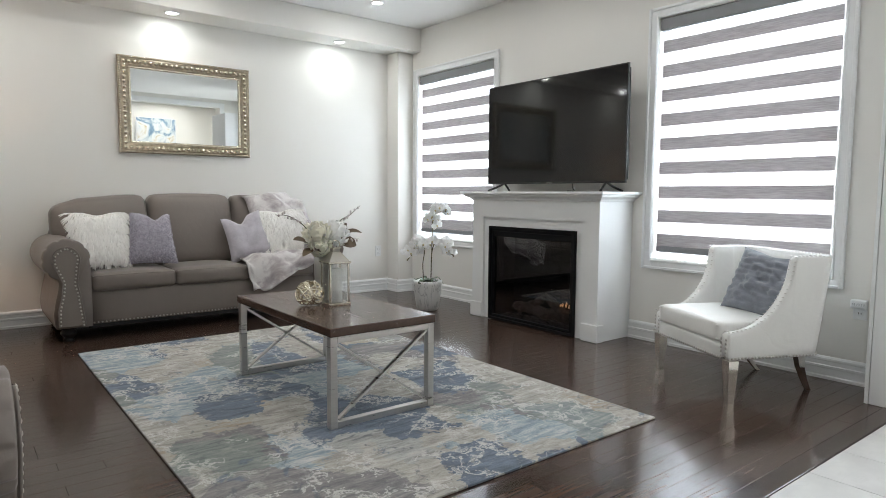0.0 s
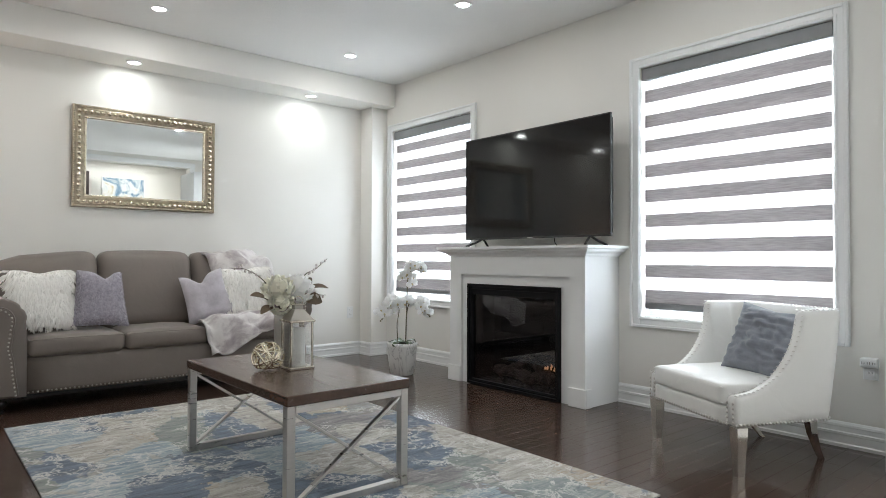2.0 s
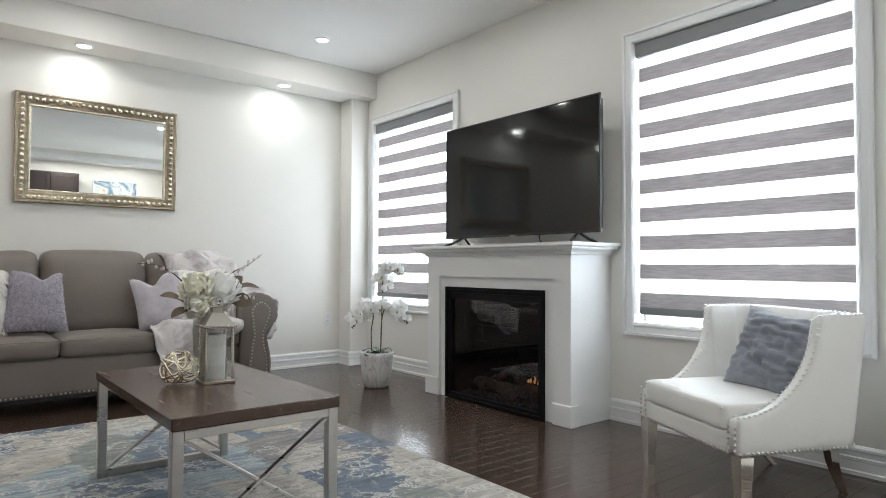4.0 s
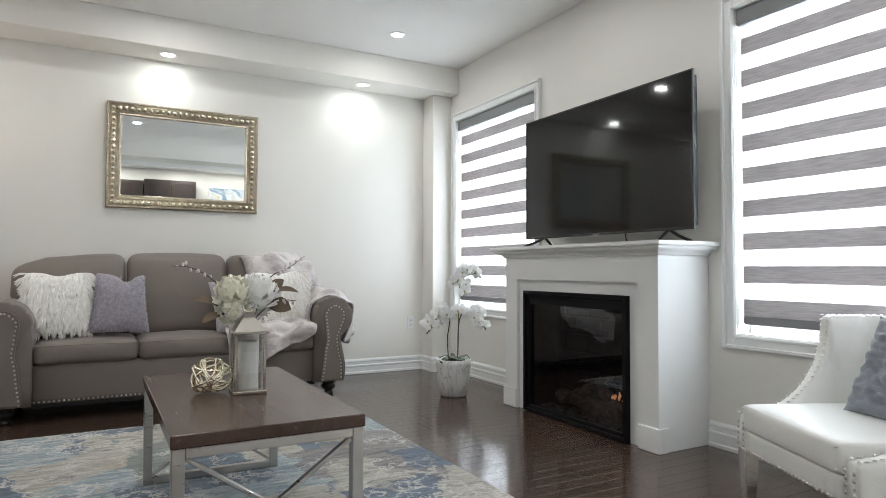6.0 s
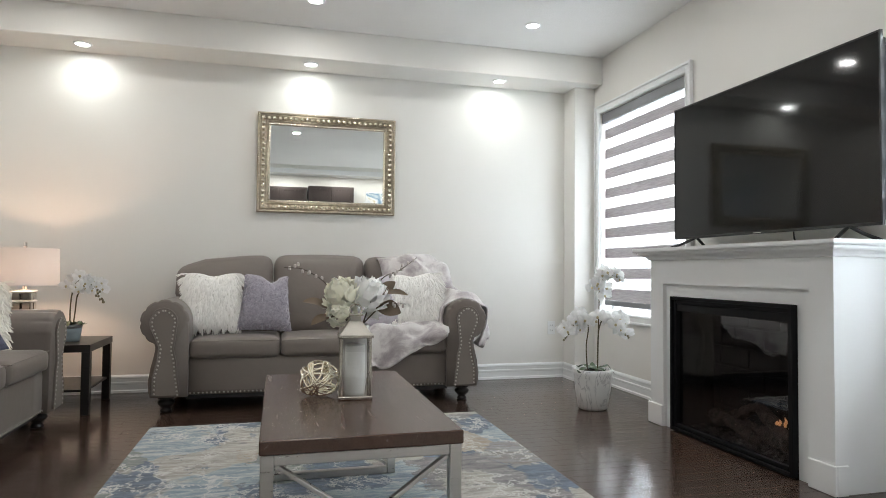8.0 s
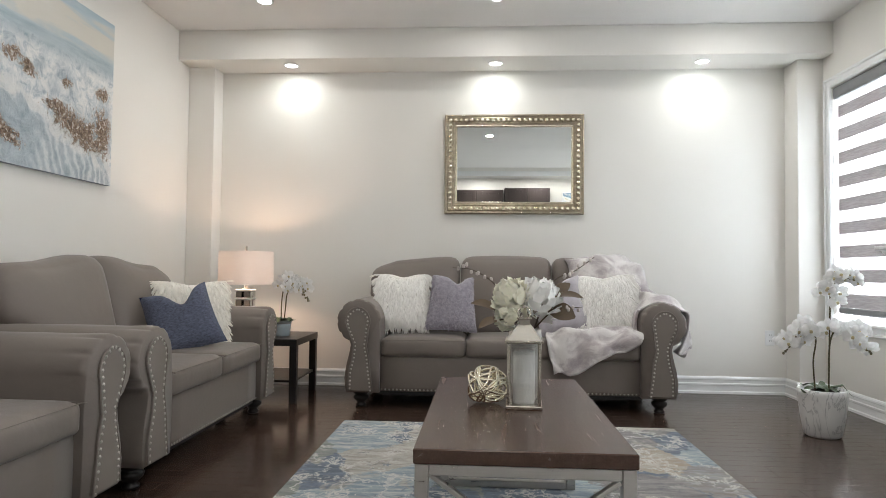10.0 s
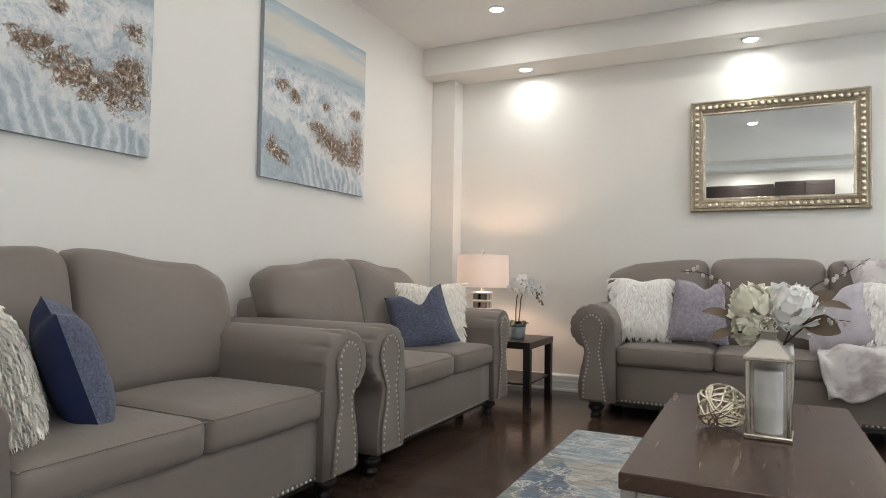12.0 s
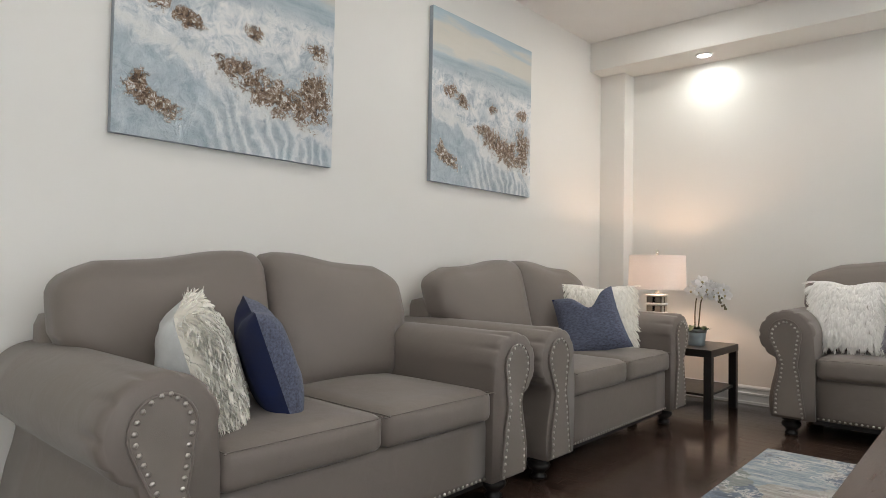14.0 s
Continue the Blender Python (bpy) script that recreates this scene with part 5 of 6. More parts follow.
tagged(throw, "soft blush plush throw draped over the sofa arm", "blanket")
md = throw.modifiers.new("thick", "SOLIDIFY")
md.thickness = 0.012

# ---------- end table, lamp and small orchid ----------
et = thing("end_table", pose(0.815, 5.515, 0), "square black wooden end table with a lower shelf", "end table")
part("tabletop", box(B(), -0.285, 0.285, -0.285, 0.275, 0.400, 0.447, 0.002), BLACKWOOD, et)
part("shelf", box(B(), -0.265, 0.265, -0.265, 0.265, 0.148, 0.163, 0.002), BLACKWOOD, et)
for sx in (-1, 1):
    for sy in (-1, 1):
        part("leg", box(B(), sx * 0.257 - 0.0245, sx * 0.257 + 0.0245, sy * 0.25 - 0.0245, sy * 0.25 + 0.0245, 0, 0.400, 0.002), BLACKWOOD, et)
rem = part("remote_control", rbox(B(), (0, 0, 0.010), (0.045, 0.15, 0.018), 0.006, 3), BLACK)
rem.matrix_world = pose(0.82, 5.36, 0.163, 0, 0, 62)
tagged(rem, "small black remote control lying on the shelf", "remote")

lm = thing("table_lamp", pose(0.63, 5.5, 0.447), "table lamp with drum shade, lit, on a mirrored base", "lamp")
part("foot_plate", box(B(), -0.075, 0.075, -0.075, 0.075, 0, 0.02, 0.003), CHROME, lm)
for k in range(5):
    z = 0.020 + k * 0.0625
    for sx in (-1, 1):
        for sy in (-1, 1):
            part("mirror_block", box(B(), sx * 0.030 - 0.026, sx * 0.030 + 0.026, sy * 0.030 - 0.026, sy * 0.030 + 0.026, z, z + 0.052, 0.005), CHROME, lm, "mirrored base block")
    part("spacer", box(B(), -0.060, 0.060, -0.060, 0.060, z + 0.0525, z + 0.0622, 0.003), TRIM, lm, "pale spacer plate")
part("neck", lathe(B(), [(0.03, 0.334), (0.012, 0.345), (0.012, 0.40)], 16), CHROME, lm, smooth=True)
bm = lathe(B(), [(0.199, 0.370), (0.194, 0.612)], 48, close=False)
sh = part("shade", bm, SHADE, lm, "pale drum shade glowing warm", smooth=True)
part("shade_ring", lathe(B(), [(0.200, 0.368), (0.201, 0.376), (0.197, 0.376), (0.197, 0.368), (0.200, 0.368)], 48, close=False), SHADE, sh, smooth=True)
part("finial", lathe(B(), [(0.004, 0.56), (0.004, 0.618), (0.014, 0.622), (0.006, 0.63), (0.012, 0.645), (0.002, 0.655)], 16), CHROME, lm, smooth=True)
bm = B()
for a in (0, 120, 240):
    bar_end = (0.194 * math.cos(radians(a)), 0.194 * math.sin(radians(a)), 0.602)
    tube(bm, [(0, 0, 0.602), bar_end], 0.002, 5)
part("spider", bm, CHROME, lm)

STEM = plain("orchid_stem", (0.10, 0.085, 0.045), 0.6, var=0.3, scale=25, bump=0.2)
GREEN = plain("orchid_leaf", (0.05, 0.085, 0.035), 0.4, var=0.3, scale=12, bump=0.15)
PETAL = fabric_blind("orchid_petal", (0.95, 0.95, 0.94), 0.0, 0.4, (3, 3, 3))
YELLOW = plain("orchid_throat", (0.55, 0.48, 0.30), 0.6, var=0.3, scale=60, bump=0.1)
BUD = plain("orchid_bud", (0.17, 0.15, 0.09), 0.6, var=0.3, scale=40, bump=0.1)
POTBLUE = plain("grey_blue_ceramic", (0.27, 0.33, 0.36), 0.5, var=0.08, scale=10, fine=90, bump=0.2)
POTRIM = plain("grey_ceramic", (0.20, 0.21, 0.21), 0.5, var=0.08, scale=10, fine=90, bump=0.2)
SOIL = plain("moss", (0.04, 0.035, 0.022), 0.95, var=0.5, scale=40, fine=150, bump=0.9, dist=0.01)


def petal(bm, ang, length, width, cup, z0=0.0, r0=0.1):
    """A rounded petal that leaves the middle in direction ang and curls up."""
    ca, sa = math.cos(ang), math.sin(ang)
    rows = []
    for i in range(5):
        t = i / 4
        r = length * (r0 + (1 - r0) * t)
        hw = width * math.sin(math.pi * (0.12 + 0.80 * t)) ** 0.8
        row = []
        for k in (-1, 0, 1):
            z = z0 + cup * t * t - 0.10 * length * abs(k)
            row.append(bm.verts.new((ca * r - sa * hw * k, sa * r + ca * hw * k, z)))
        rows.append(row)
    for a, b in zip(rows, rows[1:]):
        for k in range(2):
            bm.faces.new((a[k], a[k + 1], b[k + 1], b[k]))


def bloom_mesh(r):
    bm = B()
    for k, (a, s, w) in enumerate(((90, 0.95, 0.30), (210, 0.95, 0.30), (330, 0.95, 0.30), (10, 1.0, 0.52), (170, 1.0, 0.52))):
        petal(bm, radians(a), r * s, r * w, r * 0.16, 0.002 * (k > 2))
    me = bpy.data.meshes.new("bloom")
    for f in bm.faces:
        f.smooth = True
    bm.to_mesh(me)
    bm.free()
    me.materials.append(PETAL)
    bm = rbox(B(), (0, -r * 0.12, r * 0.14), (r * 0.28, r * 0.34, r * 0.26), r * 0.1, 2)
    lip = bpy.data.meshes.new("lip")
    bm.to_mesh(lip)
    bm.free()
    lip.materials.append(YELLOW)
    return me, lip


def orchid(m, label, category_group, stems, leaf_len, bloom_r, facing, seed, z0, buds=5):
    t = thing("orchid", m, label, "orchid", category_group)
    me, lip = bloom_mesh(bloom_r)
    rng = random.Random(seed)
    for pts, start, count in stems:
        line = spline(pts, 10)
        part("stem", tube(B(), line, 0.0045, 7), STEM, t, smooth=True)
        n = len(line)
        for k in range(count):
            i = int(n * (start + (0.97 - start) * k / max(1, count - 1)))
            p = line[min(n - 1, i)]
            a = rng.uniform(0, 6.28)
            off = Vector((math.cos(a), math.sin(a), rng.uniform(-0.5, 0.7))) * bloom_r * rng.uniform(0.5, 1.2)
            f = Vector(facing) * 1.2 + Vector((rng.gauss(0, 0.5), rng.gauss(0, 0.5), rng.gauss(-0.1, 0.35)))
            q = f.to_track_quat("Z", "Y").to_matrix().to_4x4()
            ob = new("bloom", me)
            ob.parent = t
            ob.matrix_local = Matrix.Translation(p + off) @ q @ pose(0, 0, 0, 0, 0, rng.uniform(-30, 30))
            ob.scale = [rng.uniform(0.75, 1.1)] * 3
            lo = new("lip", lip)
            lo.parent = ob
        end, d = line[-1], (line[-1] - line[-3]).normalized()
        for k in range(buds):
            b = end + d * bloom_r * (0.22 * k - 0.1) + Vector((rng.gauss(0, 1), rng.gauss(0, 1), rng.gauss(-0.3, 0.5))) * bloom_r * 0.16
            part("bud", rbox(B(), b, (0.013, 0.013, 0.017), 0.006, 3), BUD, t, smooth=True)
    for k in range(7):
        a = k * 2.4 + seed
        L = leaf_len * rng.uniform(0.7, 1.15)
        bm = B()
        rows = []
        for i in range(7):
            s = i / 6
            r, z = L * s, z0 + L * (0.75 * s - 0.72 * s * s * rng.uniform(0.6, 1.3))
            hw = 0.17 * L * math.sin(math.pi * (0.1 + 0.88 * s)) ** 0.7
            rows.append([bm.verts.new((math.cos(a) * r - math.sin(a) * hw * q, math.sin(a) * r + math.cos(a) * hw * q, z + 0.3 * hw * abs(q))) for q in (-1, 0, 1)])
        for x, y in zip(rows, rows[1:]):
            for q in range(2):
                bm.faces.new((x[q], x[q + 1], y[q + 1], y[q]))
        part("leaf", bm, GREEN, t, smooth=True)
    return t


PX, PY = 4.352, 4.75
pot = thing("planter", pose(PX, PY, 0), "white marbled planter on the floor by the fireplace", "planter")
part("vessel", lathe(B(), [(0.085, 0.0), (0.098, 0.01), (0.118, 0.12), (0.130, 0.24), (0.132, 0.27), (0.122, 0.272), (0.120, 0.24), (0.10, 0.235)], 40), POTMARBLE, pot, smooth=True)
part("moss", lathe(B(), [(0.119, 0.238), (0.09, 0.256), (0.03, 0.264)], 20), SOIL, pot, smooth=True)
orchid(pose(PX, PY, 0), "tall white silk orchid with two arching stems", "orchids",
       [([(-0.03, 0.02, 0.25), (-0.04, 0.02, 0.42), (-0.035, 0.0, 0.56), (-0.07, 0.02, 0.62), (-0.12, 0.03, 0.58), (-0.17, 0.03, 0.51)], 0.46, 19),
        ([(0.03, -0.01, 0.25), (0.03, -0.02, 0.5), (0.035, -0.02, 0.68), (0.045, -0.02, 0.84), (0.09, -0.05, 0.92), (0.14, -0.07, 0.90)], 0.52, 22),
        ([(0.03, -0.01, 0.30), (0.03, -0.02, 0.50), (0.05, -0.03, 0.60), (0.09, -0.06, 0.63), (0.14, -0.10, 0.58), (0.17, -0.12, 0.53)], 0.40, 18)], 0.17, 0.053, (-0.6, -0.75, 0.1), 5, 0.25)
sp = thing("flower_pot", pose(0.925, 5.46, 0.447), "small blue-grey ceramic pot on the end table", "pot")
part("vessel", lathe(B(), [(0.048, 0.0), (0.052, 0.004), (0.056, 0.03), (0.0555, 0.034), (0.059, 0.055), (0.0585, 0.06), (0.063, 0.088)], 32), POTBLUE, sp, smooth=True)
part("rim", lathe(B(), [(0.0635, 0.089), (0.066, 0.112), (0.058, 0.113), (0.055, 0.092)], 32), POTRIM, sp, "grey band", smooth=True)
part("moss", lathe(B(), [(0.056, 0.096), (0.03, 0.106), (0.01, 0.108)], 16), SOIL, sp, smooth=True)
orchid(pose(0.925, 5.46, 0.447), "small white silk orchid with drooping buds", "orchids",
       [([(-0.01, 0, 0.10), (-0.01, 0.0, 0.22), (0.0, 0, 0.32), (0.03, -0.02, 0.39), (0.07, -0.02, 0.42), (0.12, -0.02, 0.37)], 0.5, 12),
        ([(0.01, 0, 0.10), (0.02, 0.0, 0.20), (0.03, 0, 0.30), (0.06, 0.01, 0.36), (0.10, 0.02, 0.38), (0.15, 0.02, 0.31)], 0.5, 12)], 0.11, 0.048, (0.35, -0.9, 0.05), 11, 0.10, 8)

# ---------- lantern, wire ball and flowers on the coffee table ----------
TZ = RZ + 0.458
PLASTER = plain("frosted_candle_glass", (0.60, 0.61, 0.59), 0.5, var=0.15, scale=22, fine=90, bump=0.5, dist=0.004, stretch=(1, 1, 0.4))
NICKEL = plain("champagne_nickel", (0.62, 0.58, 0.51), 0.24, 1.0, var=0.08, scale=15, bump=0.05)
lan = thing("lantern", pose(2.522, 3.125, TZ, 0, 0, -4), "polished nickel candle lantern with glass sides", "lantern")
L = 0.058
part("base", box(B(), -L - 0.004, L + 0.004, -L - 0.004, L + 0.004, 0, 0.014, 0.003), NICKEL, lan)
for sx in (-1, 1):
    for sy in (-1, 1):
        part("post", box(B(), sx * (L - 0.006) - 0.005, sx * (L - 0.006) + 0.005, sy * (L - 0.006) - 0.005, sy * (L - 0.006) + 0.005, 0.014, 0.222, 0.0015), NICKEL, lan)
for k in (0, 1):
    for sgn in (-1, 1):
        bm = B()
        d, e = L - 0.007, L - 0.012
        if k:
            box(bm, -e, e, sgn * d - 0.001, sgn * d + 0.001, 0.016, 0.22)
        else:
            box(bm, sgn * d - 0.001, sgn * d + 0.001, -e, e, 0.016, 0.22)
        part("pane", bm, PANE, lan)
part("top_plate", box(B(), -L - 0.006, L + 0.006, -L - 0.006, L + 0.006, 0.222, 0.232, 0.002), NICKEL, lan)
bm = B()
rings = []
for h, z in ((L, 0.232), (L * 0.42, 0.278), (L * 0.34, 0.282), (L * 0.34, 0.300)):
    rings.append([bm.verts.new((a * h, b * h, z)) for a, b in ((-1, -1), (1, -1), (1, 1), (-1, 1))])
for a, b in zip(rings, rings[1:]):
    for i in range(4):
        bm.faces.new((a[i], a[(i + 1) % 4], b[(i + 1) % 4], b[i]))
bm.faces.new(rings[0][::-1])
bm.faces.new(rings[-1])
part("roof", bm, plain("lantern_roof_nickel", (0.40, 0.38, 0.34), 0.42, 1.0, var=0.12, scale=15, bump=0.08), lan)
part("cap", box(B(), -0.026, 0.026, -0.026, 0.026, 0.300, 0.306, 0.002), NICKEL, lan)
part("ring", tube(B(), [(0.022 * math.cos(a), -0.012 + 0.005 * math.sin(a), 0.322 + 0.02 * math.sin(a)) for a in [2 * math.pi * i / 20 for i in range(20)]], 0.0028, 6, True), NICKEL, lan, smooth=True)
can = tagged(part("pillar_candle", lathe(B(), [(0.036, 0.0), (0.037, 0.01), (0.037, 0.172), (0.033, 0.178), (0.01, 0.174)], 28), PLASTER, smooth=True), "pale textured pillar candle inside the lantern", "candle")
can.matrix_world = pose(2.522, 3.125, TZ + 0.0145)

GOLDWIRE = plain("pale_gold_wire", (0.92, 0.84, 0.70), 0.24, 1.0, var=0.12, scale=30, bump=0.1)
ball = thing("wire_ball", pose(2.395, 3.17, TZ + 0.063), "open ball of twisted pale gold wire", "ornament")
rng = random.Random(12)
for k in range(11):
    q = Euler((rng.uniform(0, 6), rng.uniform(0, 6), rng.uniform(0, 6))).to_matrix()
    pts = []
    for i in range(40):
        a = 2 * math.pi * i / 40
        v = q @ Vector((math.cos(a), math.sin(a), 0.35 * math.sin(2 * a + k)))
        v = v.normalized() * 0.066
        v.x, v.y = v.x * 1.12, v.y * 1.12
        v.z = v.z if v.z > -0.05 else -0.05 - 0.2 * (v.z + 0.05)
        pts.append(v)
    part("wire_loop", tube(B(), pts, 0.0042, 7, True), GOLDWIRE, ball, smooth=True)

VASE = plain("silver_vase", (0.50, 0.49, 0.47), 0.38, 0.55, var=0.08, scale=18, fine=120, bump=0.1)
vase = thing("vase", pose(2.535, 3.265, TZ), "tapered silver-grey vase behind the lantern", "vase")
part("vessel", lathe(B(), [(0.040, 0.0), (0.044, 0.006), (0.056, 0.10), (0.060, 0.20), (0.058, 0.255), (0.054, 0.256), (0.052, 0.20)], 32), VASE, vase, smooth=True)
CREAM = fluffy_material("peony_cream", (0.97, 0.95, 0.80))
WHITEP = fluffy_material("peony_white", (0.97, 0.97, 0.95))
BROWNLEAF = plain("magnolia_leaf", (0.115, 0.078, 0.045), 0.5, var=0.3, scale=10, bump=0.2)
TWIG = plain("twig", (0.075, 0.055, 0.04), 0.7, var=0.3, scale=30, bump=0.3)
CATKIN = plain("catkin", (0.58, 0.53, 0.50), 0.95, var=0.2, scale=60, fine=300, bump=0.5, sheen=0.5)
bq = thing("flower_arrangement", pose(2.535, 3.265, TZ), "silk peonies with magnolia leaves and willow twigs", "flowers")


def peony(c, r, mat_, seed, facing):
    bm = B()
    rng = random.Random(seed)
    for ring, (count, polar) in enumerate(((4, 14), (7, 36), (10, 58), (12, 82), (11, 106))):
        for k in range(count):
            a = 2 * math.pi * (k + 0.5 * (ring % 2)) / count + rng.gauss(0, 0.12)
            th = radians(polar + rng.gauss(0, 6))
            lift, size = rng.uniform(0.18, 0.34), rng.uniform(0.85, 1.15)
            rows = []
            for i in range(5):
                s = i / 4
                p = th + (0.30 - 0.62 * s) * size
                rad = r * (0.74 + lift * s * s)
                hw = 0.34 * size * math.sin(math.pi * (0.18 + 0.60 * s)) ** 0.7
                row = []
                for q in (-1, -0.5, 0, 0.5, 1):
                    fr = 0.05 * r * rng.gauss(0, 1) * (s > 0.7)
                    e = Vector((math.sin(p), hw * q, math.cos(p))).normalized() * (rad + fr + 0.10 * r * s * q * q)
                    row.append(bm.verts.new((e.x * math.cos(a) - e.y * math.sin(a), e.x * math.sin(a) + e.y * math.cos(a), e.z)))
                rows.append(row)
            for x, y in zip(rows, rows[1:]):
                for q in range(4):
                    bm.faces.new((x[q], x[q + 1], y[q + 1], y[q]))
    mm = Matrix.Translation(c) @ Vector(facing).to_track_quat("Z", "Y").to_matrix().to_4x4()
    bmesh.ops.transform(bm, matrix=mm, verts=bm.verts)
    part("peony", bm, mat_, bq, "cream peony" if mat_ is CREAM else "white peony", smooth=True)


peony((-0.050, -0.03, 0.36), 0.074, CREAM, 1, (-0.4, -0.55, 1.0))
peony((-0.055, -0.05, 0.305), 0.060, CREAM, 2, (-0.5, -0.85, 0.35))
peony((0.045, -0.02, 0.36), 0.080, WHITEP, 3, (0.3, -0.5, 1.0))
peony((0.055, 0.06, 0.34), 0.075, WHITEP, 4, (0.8, 0.5, 0.4))
peony((-0.03, 0.06, 0.36), 0.07, CREAM, 5, (-0.5, 0.8, 0.5))


def leaf(a, b, up, w):
    a, b, up = Vector(a), Vector(b), Vector(up).normalized()
    side = (b - a).cross(up).normalized()
    bm = B()
    rows = []
    for i in range(7):
        s = i / 6
        c = a + (b - a) * s + up * (0.25 * (b - a).length * math.sin(math.pi * s) * 0.5)
        hw = w * math.sin(math.pi * (0.06 + 0.92 * s)) ** 0.8
        rows.append([bm.verts.new(c + side * hw * q + up * 0.25 * hw * abs(q)) for q in (-1, 0, 1)])
    for x, y in zip(rows, rows[1:]):
        for q in range(2):
            bm.faces.new((x[q], x[q + 1], y[q + 1], y[q]))
    part("leaf", bm, BROWNLEAF, bq, "dried brown magnolia leaf", smooth=True)


leaf((-0.09, 0.0, 0.31), (-0.20, -0.03, 0.345), (0, -0.5, 0.8), 0.026)
leaf((-0.08, -0.02, 0.29), (-0.17, -0.08, 0.26), (-0.3, -0.6, 0.6), 0.022)
leaf((0.08, 0.0, 0.33), (0.175, -0.04, 0.30), (0, -0.9, 0.3), 0.034)
leaf((0.08, 0.03, 0.36), (0.17, 0.06, 0.42), (0.1, -0.9, 0.3), 0.024)
leaf((0.10, -0.02, 0.37), (0.20, -0.06, 0.37), (0, -0.5, 0.8), 0.02)


def twig(pts, seed):
    line = spline(pts, 8)
    part("twig", tube(B(), line, lambda t: 0.0032 * (1 - 0.6 * t), 6), TWIG, bq, smooth=True)
    rng = random.Random(seed)
    n = len(line)
    for k in range(8):
        i = int(n * (0.45 + 0.5 * k / 8))
        p = line[i] + Vector((rng.gauss(0, 1), rng.gauss(0, 1), rng.gauss(0, 1))) * 0.006
        part("catkin", rbox(B(), p, (0.011, 0.011, 0.016), 0.005, 3), CATKIN, bq, "grey furry catkin", smooth=True)


twig([(-0.02, 0, 0.25), (-0.10, 0.02, 0.40), (-0.19, 0.03, 0.465), (-0.27, 0.03, 0.475)], 1)
twig([(0.03, 0, 0.25), (0.10, 0.03, 0.42), (0.19, 0.05, 0.47), (0.26, 0.06, 0.52)], 2)
twig([(0.03, 0.02, 0.25), (0.11, -0.02, 0.33), (0.20, -0.03, 0.335)], 3)


# ---------- outlets ----------
def outlet(m, label):
    t = thing("wall_outlet", m, label, "outlet", "outlets")
    part("cover_plate", box(B(), -0.035, 0.035, -0.005, 0.0, -0.058, 0.058, 0.002), TRIM, t)
    for z in (-0.022, 0.022):
        r = part("receptacle", rbox(B(), (0, -0.006, z), (0.034, 0.004, 0.030), 0.0018, 3), TRIM, t)
        for x in (-0.007, 0.007):
            part("slot", box(B(), x - 0.0012, x + 0.0012, -0.0095, -0.0083, z - 0.005, z + 0.006), BLACK, r)
    return t


outlet(pose(4.607, Y1, 0.436), "white double wall outlet above the baseboard")
o = outlet(pose(X1, 1.45, 0.43, 0, 0, -90), "white double wall outlet with a tap adapter")
ad = thing("plug_adapter", pose(X1 - 0.011, 1.45, 0.462, 0, 0, -90), "white multi-outlet tap plugged into the wall", "adapter")
part("body", rbox(B(), (0, -0.016, 0), (0.082, 0.032, 0.05), 0.008, 4), TRIM, ad, smooth=True)
for x in (-0.024, 0, 0.024):
    for dx in (-0.005, 0.005):
        part("slot", box(B(), x + dx - 0.001, x + dx + 0.001, -0.0328, -0.0318, -0.006, 0.006), BLACK, ad)

# ---------- kitchen side, seen at the edge and in the mirror ----------
cab = thing("pantry_cabinet", pose(4.586, 0.65, 0), "tall glossy white cabinet at the kitchen edge", "cabinet")
part("side_panel", box(B(), 0.0, 0.60, 0.634, 0.652, 0, 2.3, 0.002), TRIM, cab)
part("body", box(B(), 0.02, 0.60, 0.0, 0.633, 0.0, 2.3), TRIM, cab)
part("door", box(B(), 0.0, 0.019, 0.318, 0.631, 0.0, 2.295, 0.003), TRIM, cab)
part("door", box(B(), 0.0, 0.019, 0.002, 0.314, 0.0, 2.295, 0.003), TRIM, cab)
ESPRESSO = plain("espresso_cabinet", (0.030, 0.022, 0.020), 0.4, var=0.15, scale=9, bump=0.05, stretch=(1, 1, 0.2))
for x0, x1, z0, z1, d, nm in ((2.82, 3.76, 1.45, 2.54, 0.36, "wall"), (1.65, 2.80, 1.45, 2.50, 0.36, "wall"), (1.65, 3.80, 0.0, 0.90, 0.6, "base")):
    k = thing(nm + "_cabinet", pose(0, YF, 0), "dark espresso kitchen cabinet with panelled doors", "cabinet", "kitchen cabinets")
    part("body", box(B(), x0, x1, 0.0, d, z0, z1, 0.003), ESPRESSO, k)
    nd = 2 if x1 - x0 < 1.5 else 4
    for i in range(nd):
        a, b = x0 + (x1 - x0) * i / nd + 0.006, x0 + (x1 - x0) * (i + 1) / nd - 0.006
        dr = part("door", box(B(), a, b, d + 0.001, d + 0.018, z0 + 0.02, z1 - 0.02, 0.003), ESPRESSO, k)
        bm = B()
        for e, f, g, h in ((a + 0.004, a + 0.064, z0 + 0.024, z1 - 0.024), (b - 0.064, b - 0.004, z0 + 0.024, z1 - 0.024)):
            box(bm, e, f, d + 0.018, d + 0.026, g, h, 0.002)
        for g, h in ((z0 + 0.024, z0 + 0.084), (z1 - 0.084, z1 - 0.024)):
            box(bm, a + 0.064, b - 0.064, d + 0.018, d + 0.0255, g, h, 0.002)
        part("stile", bm, ESPRESSO, dr)


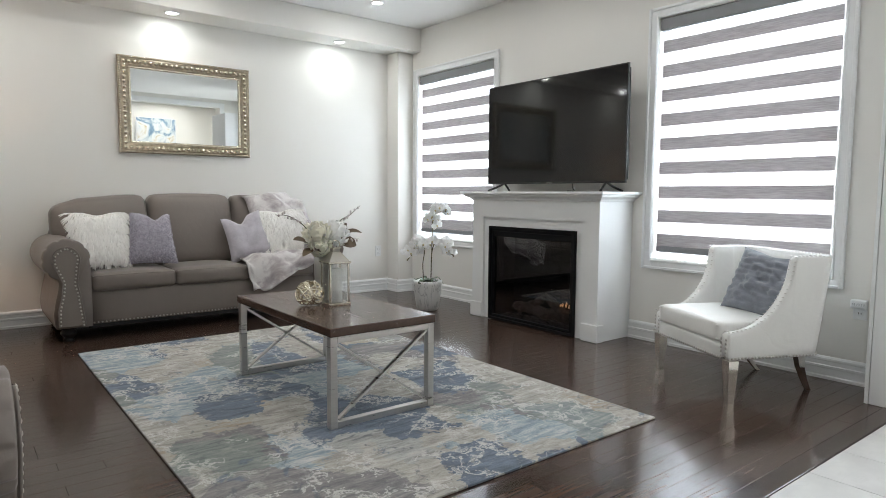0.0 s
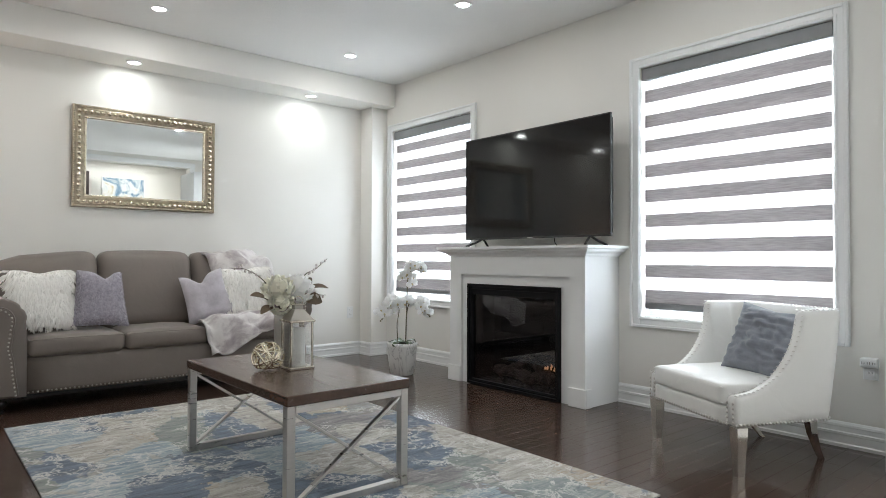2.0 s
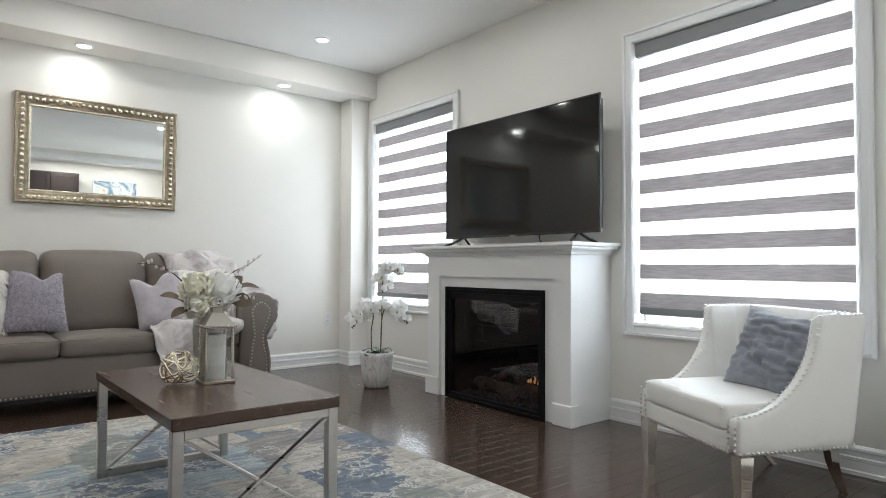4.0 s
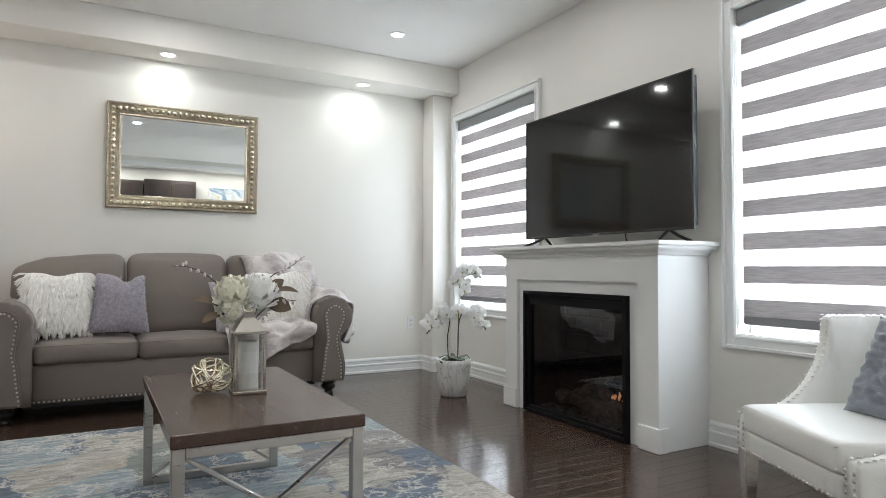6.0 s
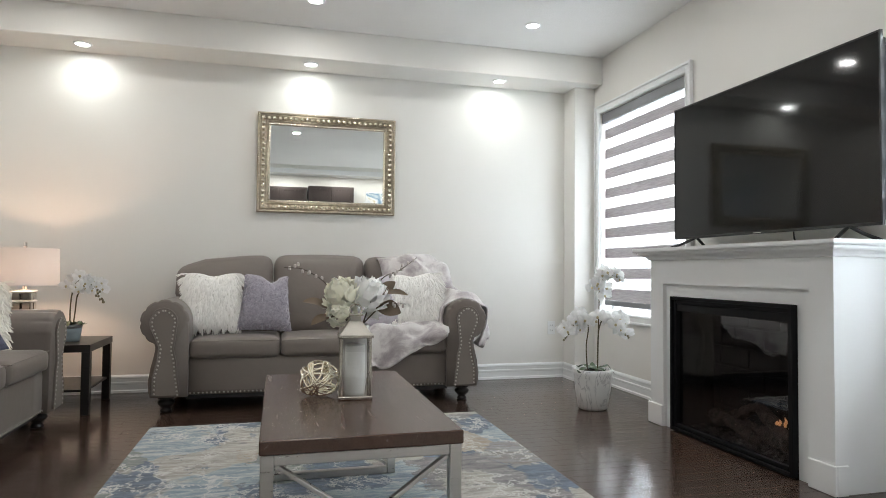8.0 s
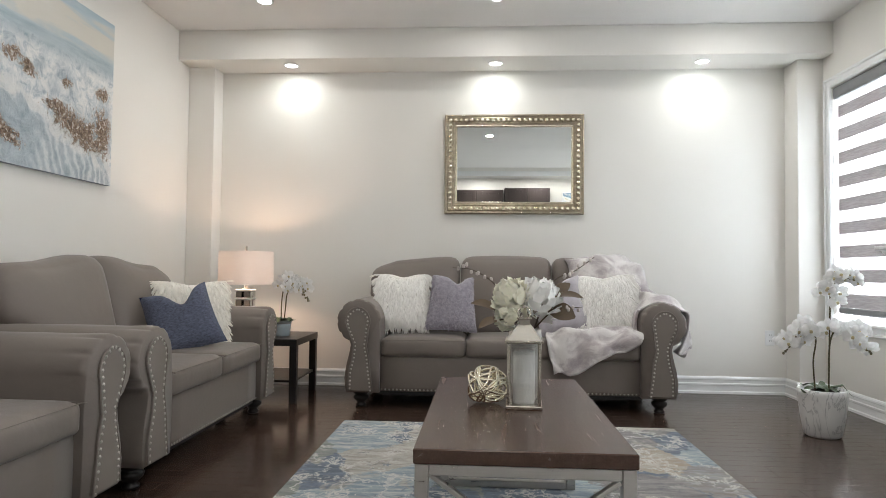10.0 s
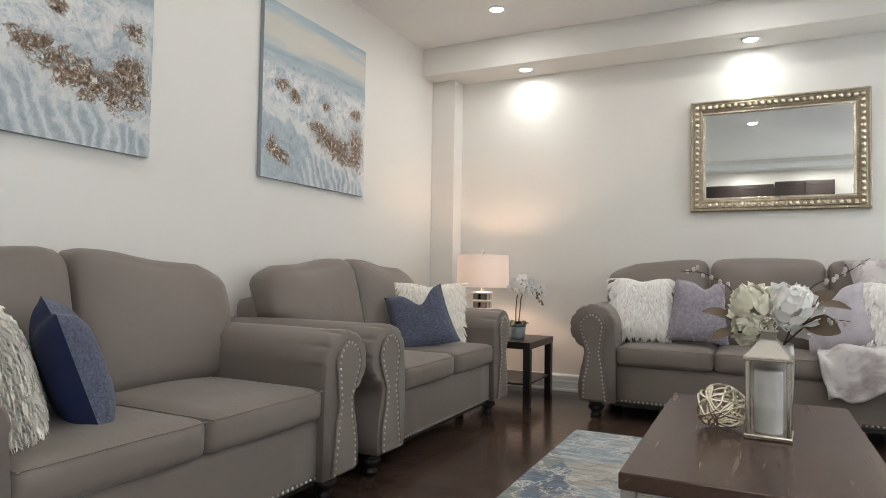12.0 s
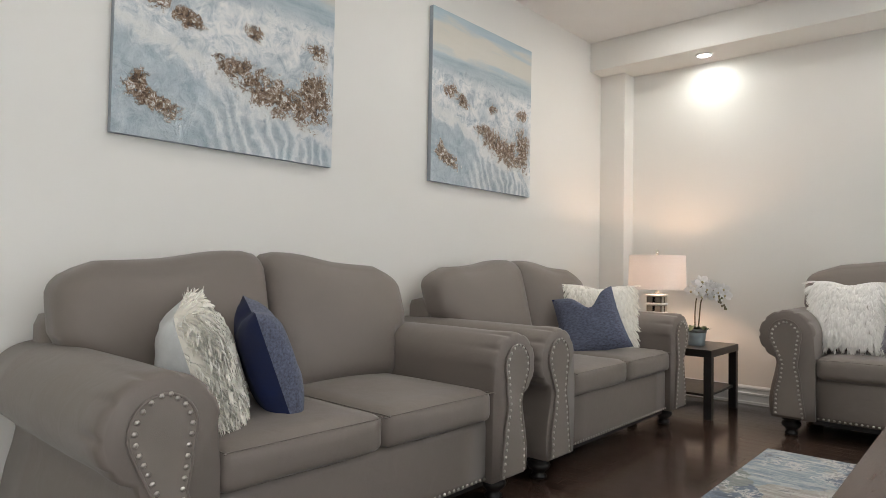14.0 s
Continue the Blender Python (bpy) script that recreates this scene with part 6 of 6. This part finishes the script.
def abstract_material():
    m, nt, b = nodes_of("abstract_paint")
    v = coords(nt)
    n = noise_tex(nt, v, 2.6, 5, 0.6, 1.6)
    nt.links.new(ramp(nt, n, [(0.30, (0.04, 0.09, 0.16)), (0.42, (0.16, 0.26, 0.36)), (0.50, (0.60, 0.64, 0.66)), (0.58, (0.72, 0.72, 0.70)), (0.66, (0.50, 0.42, 0.25)), (0.74, (0.7, 0.7, 0.68))]), b.inputs["Base Color"])
    b.inputs["Roughness"].default_value = 0.6
    return m


art = thing("wall_art", pose(4.45, YF, 2.20), "blue and gold abstract canvas on the kitchen wall", "painting")
part("stretcher", box(B(), -0.40, 0.40, 0.0, 0.03, -0.28, 0.28, 0.003), TRIM, art)
part("painted_face", box(B(), -0.385, 0.385, 0.0302, 0.033, -0.27, 0.27), abstract_material(), art)

# ---------- floor boards and tiles, piece by piece ----------
YT = 1.125      # hardwood ends, tile begins
floor = thing("floor", pose(0, 0, 0), "glossy dark brown hardwood strip floor", "floor", kind="structure")
W, GAP = 0.083, 0.0006
meshes = {}


def board_mesh(length):
    key = round(length, 3)
    if key not in meshes:
        a, w, c = key - GAP, W - GAP, 0.0008
        bm = B()
        top = [bm.verts.new(p) for p in ((c, c, 0), (a - c, c, 0), (a - c, w - c, 0), (c, w - c, 0))]
        low = [bm.verts.new(p) for p in ((0, 0, -c), (a, 0, -c), (a, w, -c), (0, w, -c))]
        bot = [bm.verts.new(p) for p in ((0, 0, -0.013), (a, 0, -0.013), (a, w, -0.013), (0, w, -0.013))]
        bm.faces.new(top)
        for i in range(4):
            j = (i + 1) % 4
            bm.faces.new((low[i], low[j], top[j], top[i]))
            bm.faces.new((bot[i], bot[j], low[j], low[i]))
        me = bpy.data.meshes.new("floor_board")
        bm.to_mesh(me)
        bm.free()
        me.materials.append(PLANK)
        meshes[key] = me
    return meshes[key]


rng = random.Random(21)
boards = []
y = YT + 0.09
while y < Y1:
    x, first = 0.0, True
    while x < X1 - 0.001:
        L = rng.choice((0.35, 0.5, 0.65, 0.8, 0.95, 1.1)) if not first else rng.choice((0.2, 0.4, 0.6, 0.8, 1.0))
        first = False
        if X1 - (x + L) < 0.2:
            L = X1 - x
        boards.append((x, y, L))
        x += L
    y += W
# boards in the open floor are parts of their own; those under the sofas and far corners are joined
near = sorted(boards, key=lambda b: (not (2.2 < b[0] + b[2] / 2 and b[1] < 5.3), not (b[0] + b[2] / 2 > 1.0), b[1]))[:295]
near_set = set(near)
jv, jf = [], []
for b in boards:
    if b in near_set:
        ob = new("floor_board", board_mesh(b[2]))
        ob.parent = floor
        ob.location = (b[0], b[1], 0)
    else:
        x0, y0, x1, y1, c = b[0], b[1], b[0] + b[2] - GAP, b[1] + W - GAP, 0.0008
        k = len(jv)
        jv += [(x0 + c, y0 + c, 0), (x1 - c, y0 + c, 0), (x1 - c, y1 - c, 0), (x0 + c, y1 - c, 0), (x0, y0, -c), (x1, y0, -c), (x1, y1, -c), (x0, y1, -c), (x0, y0, -0.013), (x1, y0, -0.013), (x1, y1, -0.013), (x0, y1, -0.013)]
        jf += [(k, k + 1, k + 2, k + 3)]
        for i in range(4):
            j = (i + 1) % 4
            jf += [(k + 4 + i, k + 4 + j, k + j, k + i), (k + 8 + i, k + 8 + j, k + 4 + j, k + 4 + i)]
me = bpy.data.meshes.new("floor_boards_joined")
me.from_pydata(jv, [], jf)
me.materials.append(PLANK_J)
ob = new("floor_boards_joined", me)
ob.parent = floor
tagged(ob, kind="stuff")
part("threshold_board", box(B(), 0, XK, YT + 0.002, YT + 0.088, -0.013, 0.003, 0.003), PLANK, floor, "dark wooden edge board")
tiles = thing("floor_tiles", pose(0, 0, 0), "large white porcelain kitchen floor tiles", "floor", kind="structure")
bm = box(B(), 0.0015, 0.3285, 0.0015, 0.6585, -0.013, 0.0, 0.0015)
tm = bpy.data.meshes.new("tile")
bm.to_mesh(tm)
bm.free()
tm.materials.append(TILE)
for i in range(18):
    for j in range(7):
        ob = new("tile", tm)
        ob.parent = tiles
        ob.location = (-0.15 + i * 0.33, YT - 0.66 * (j + 1), 0)
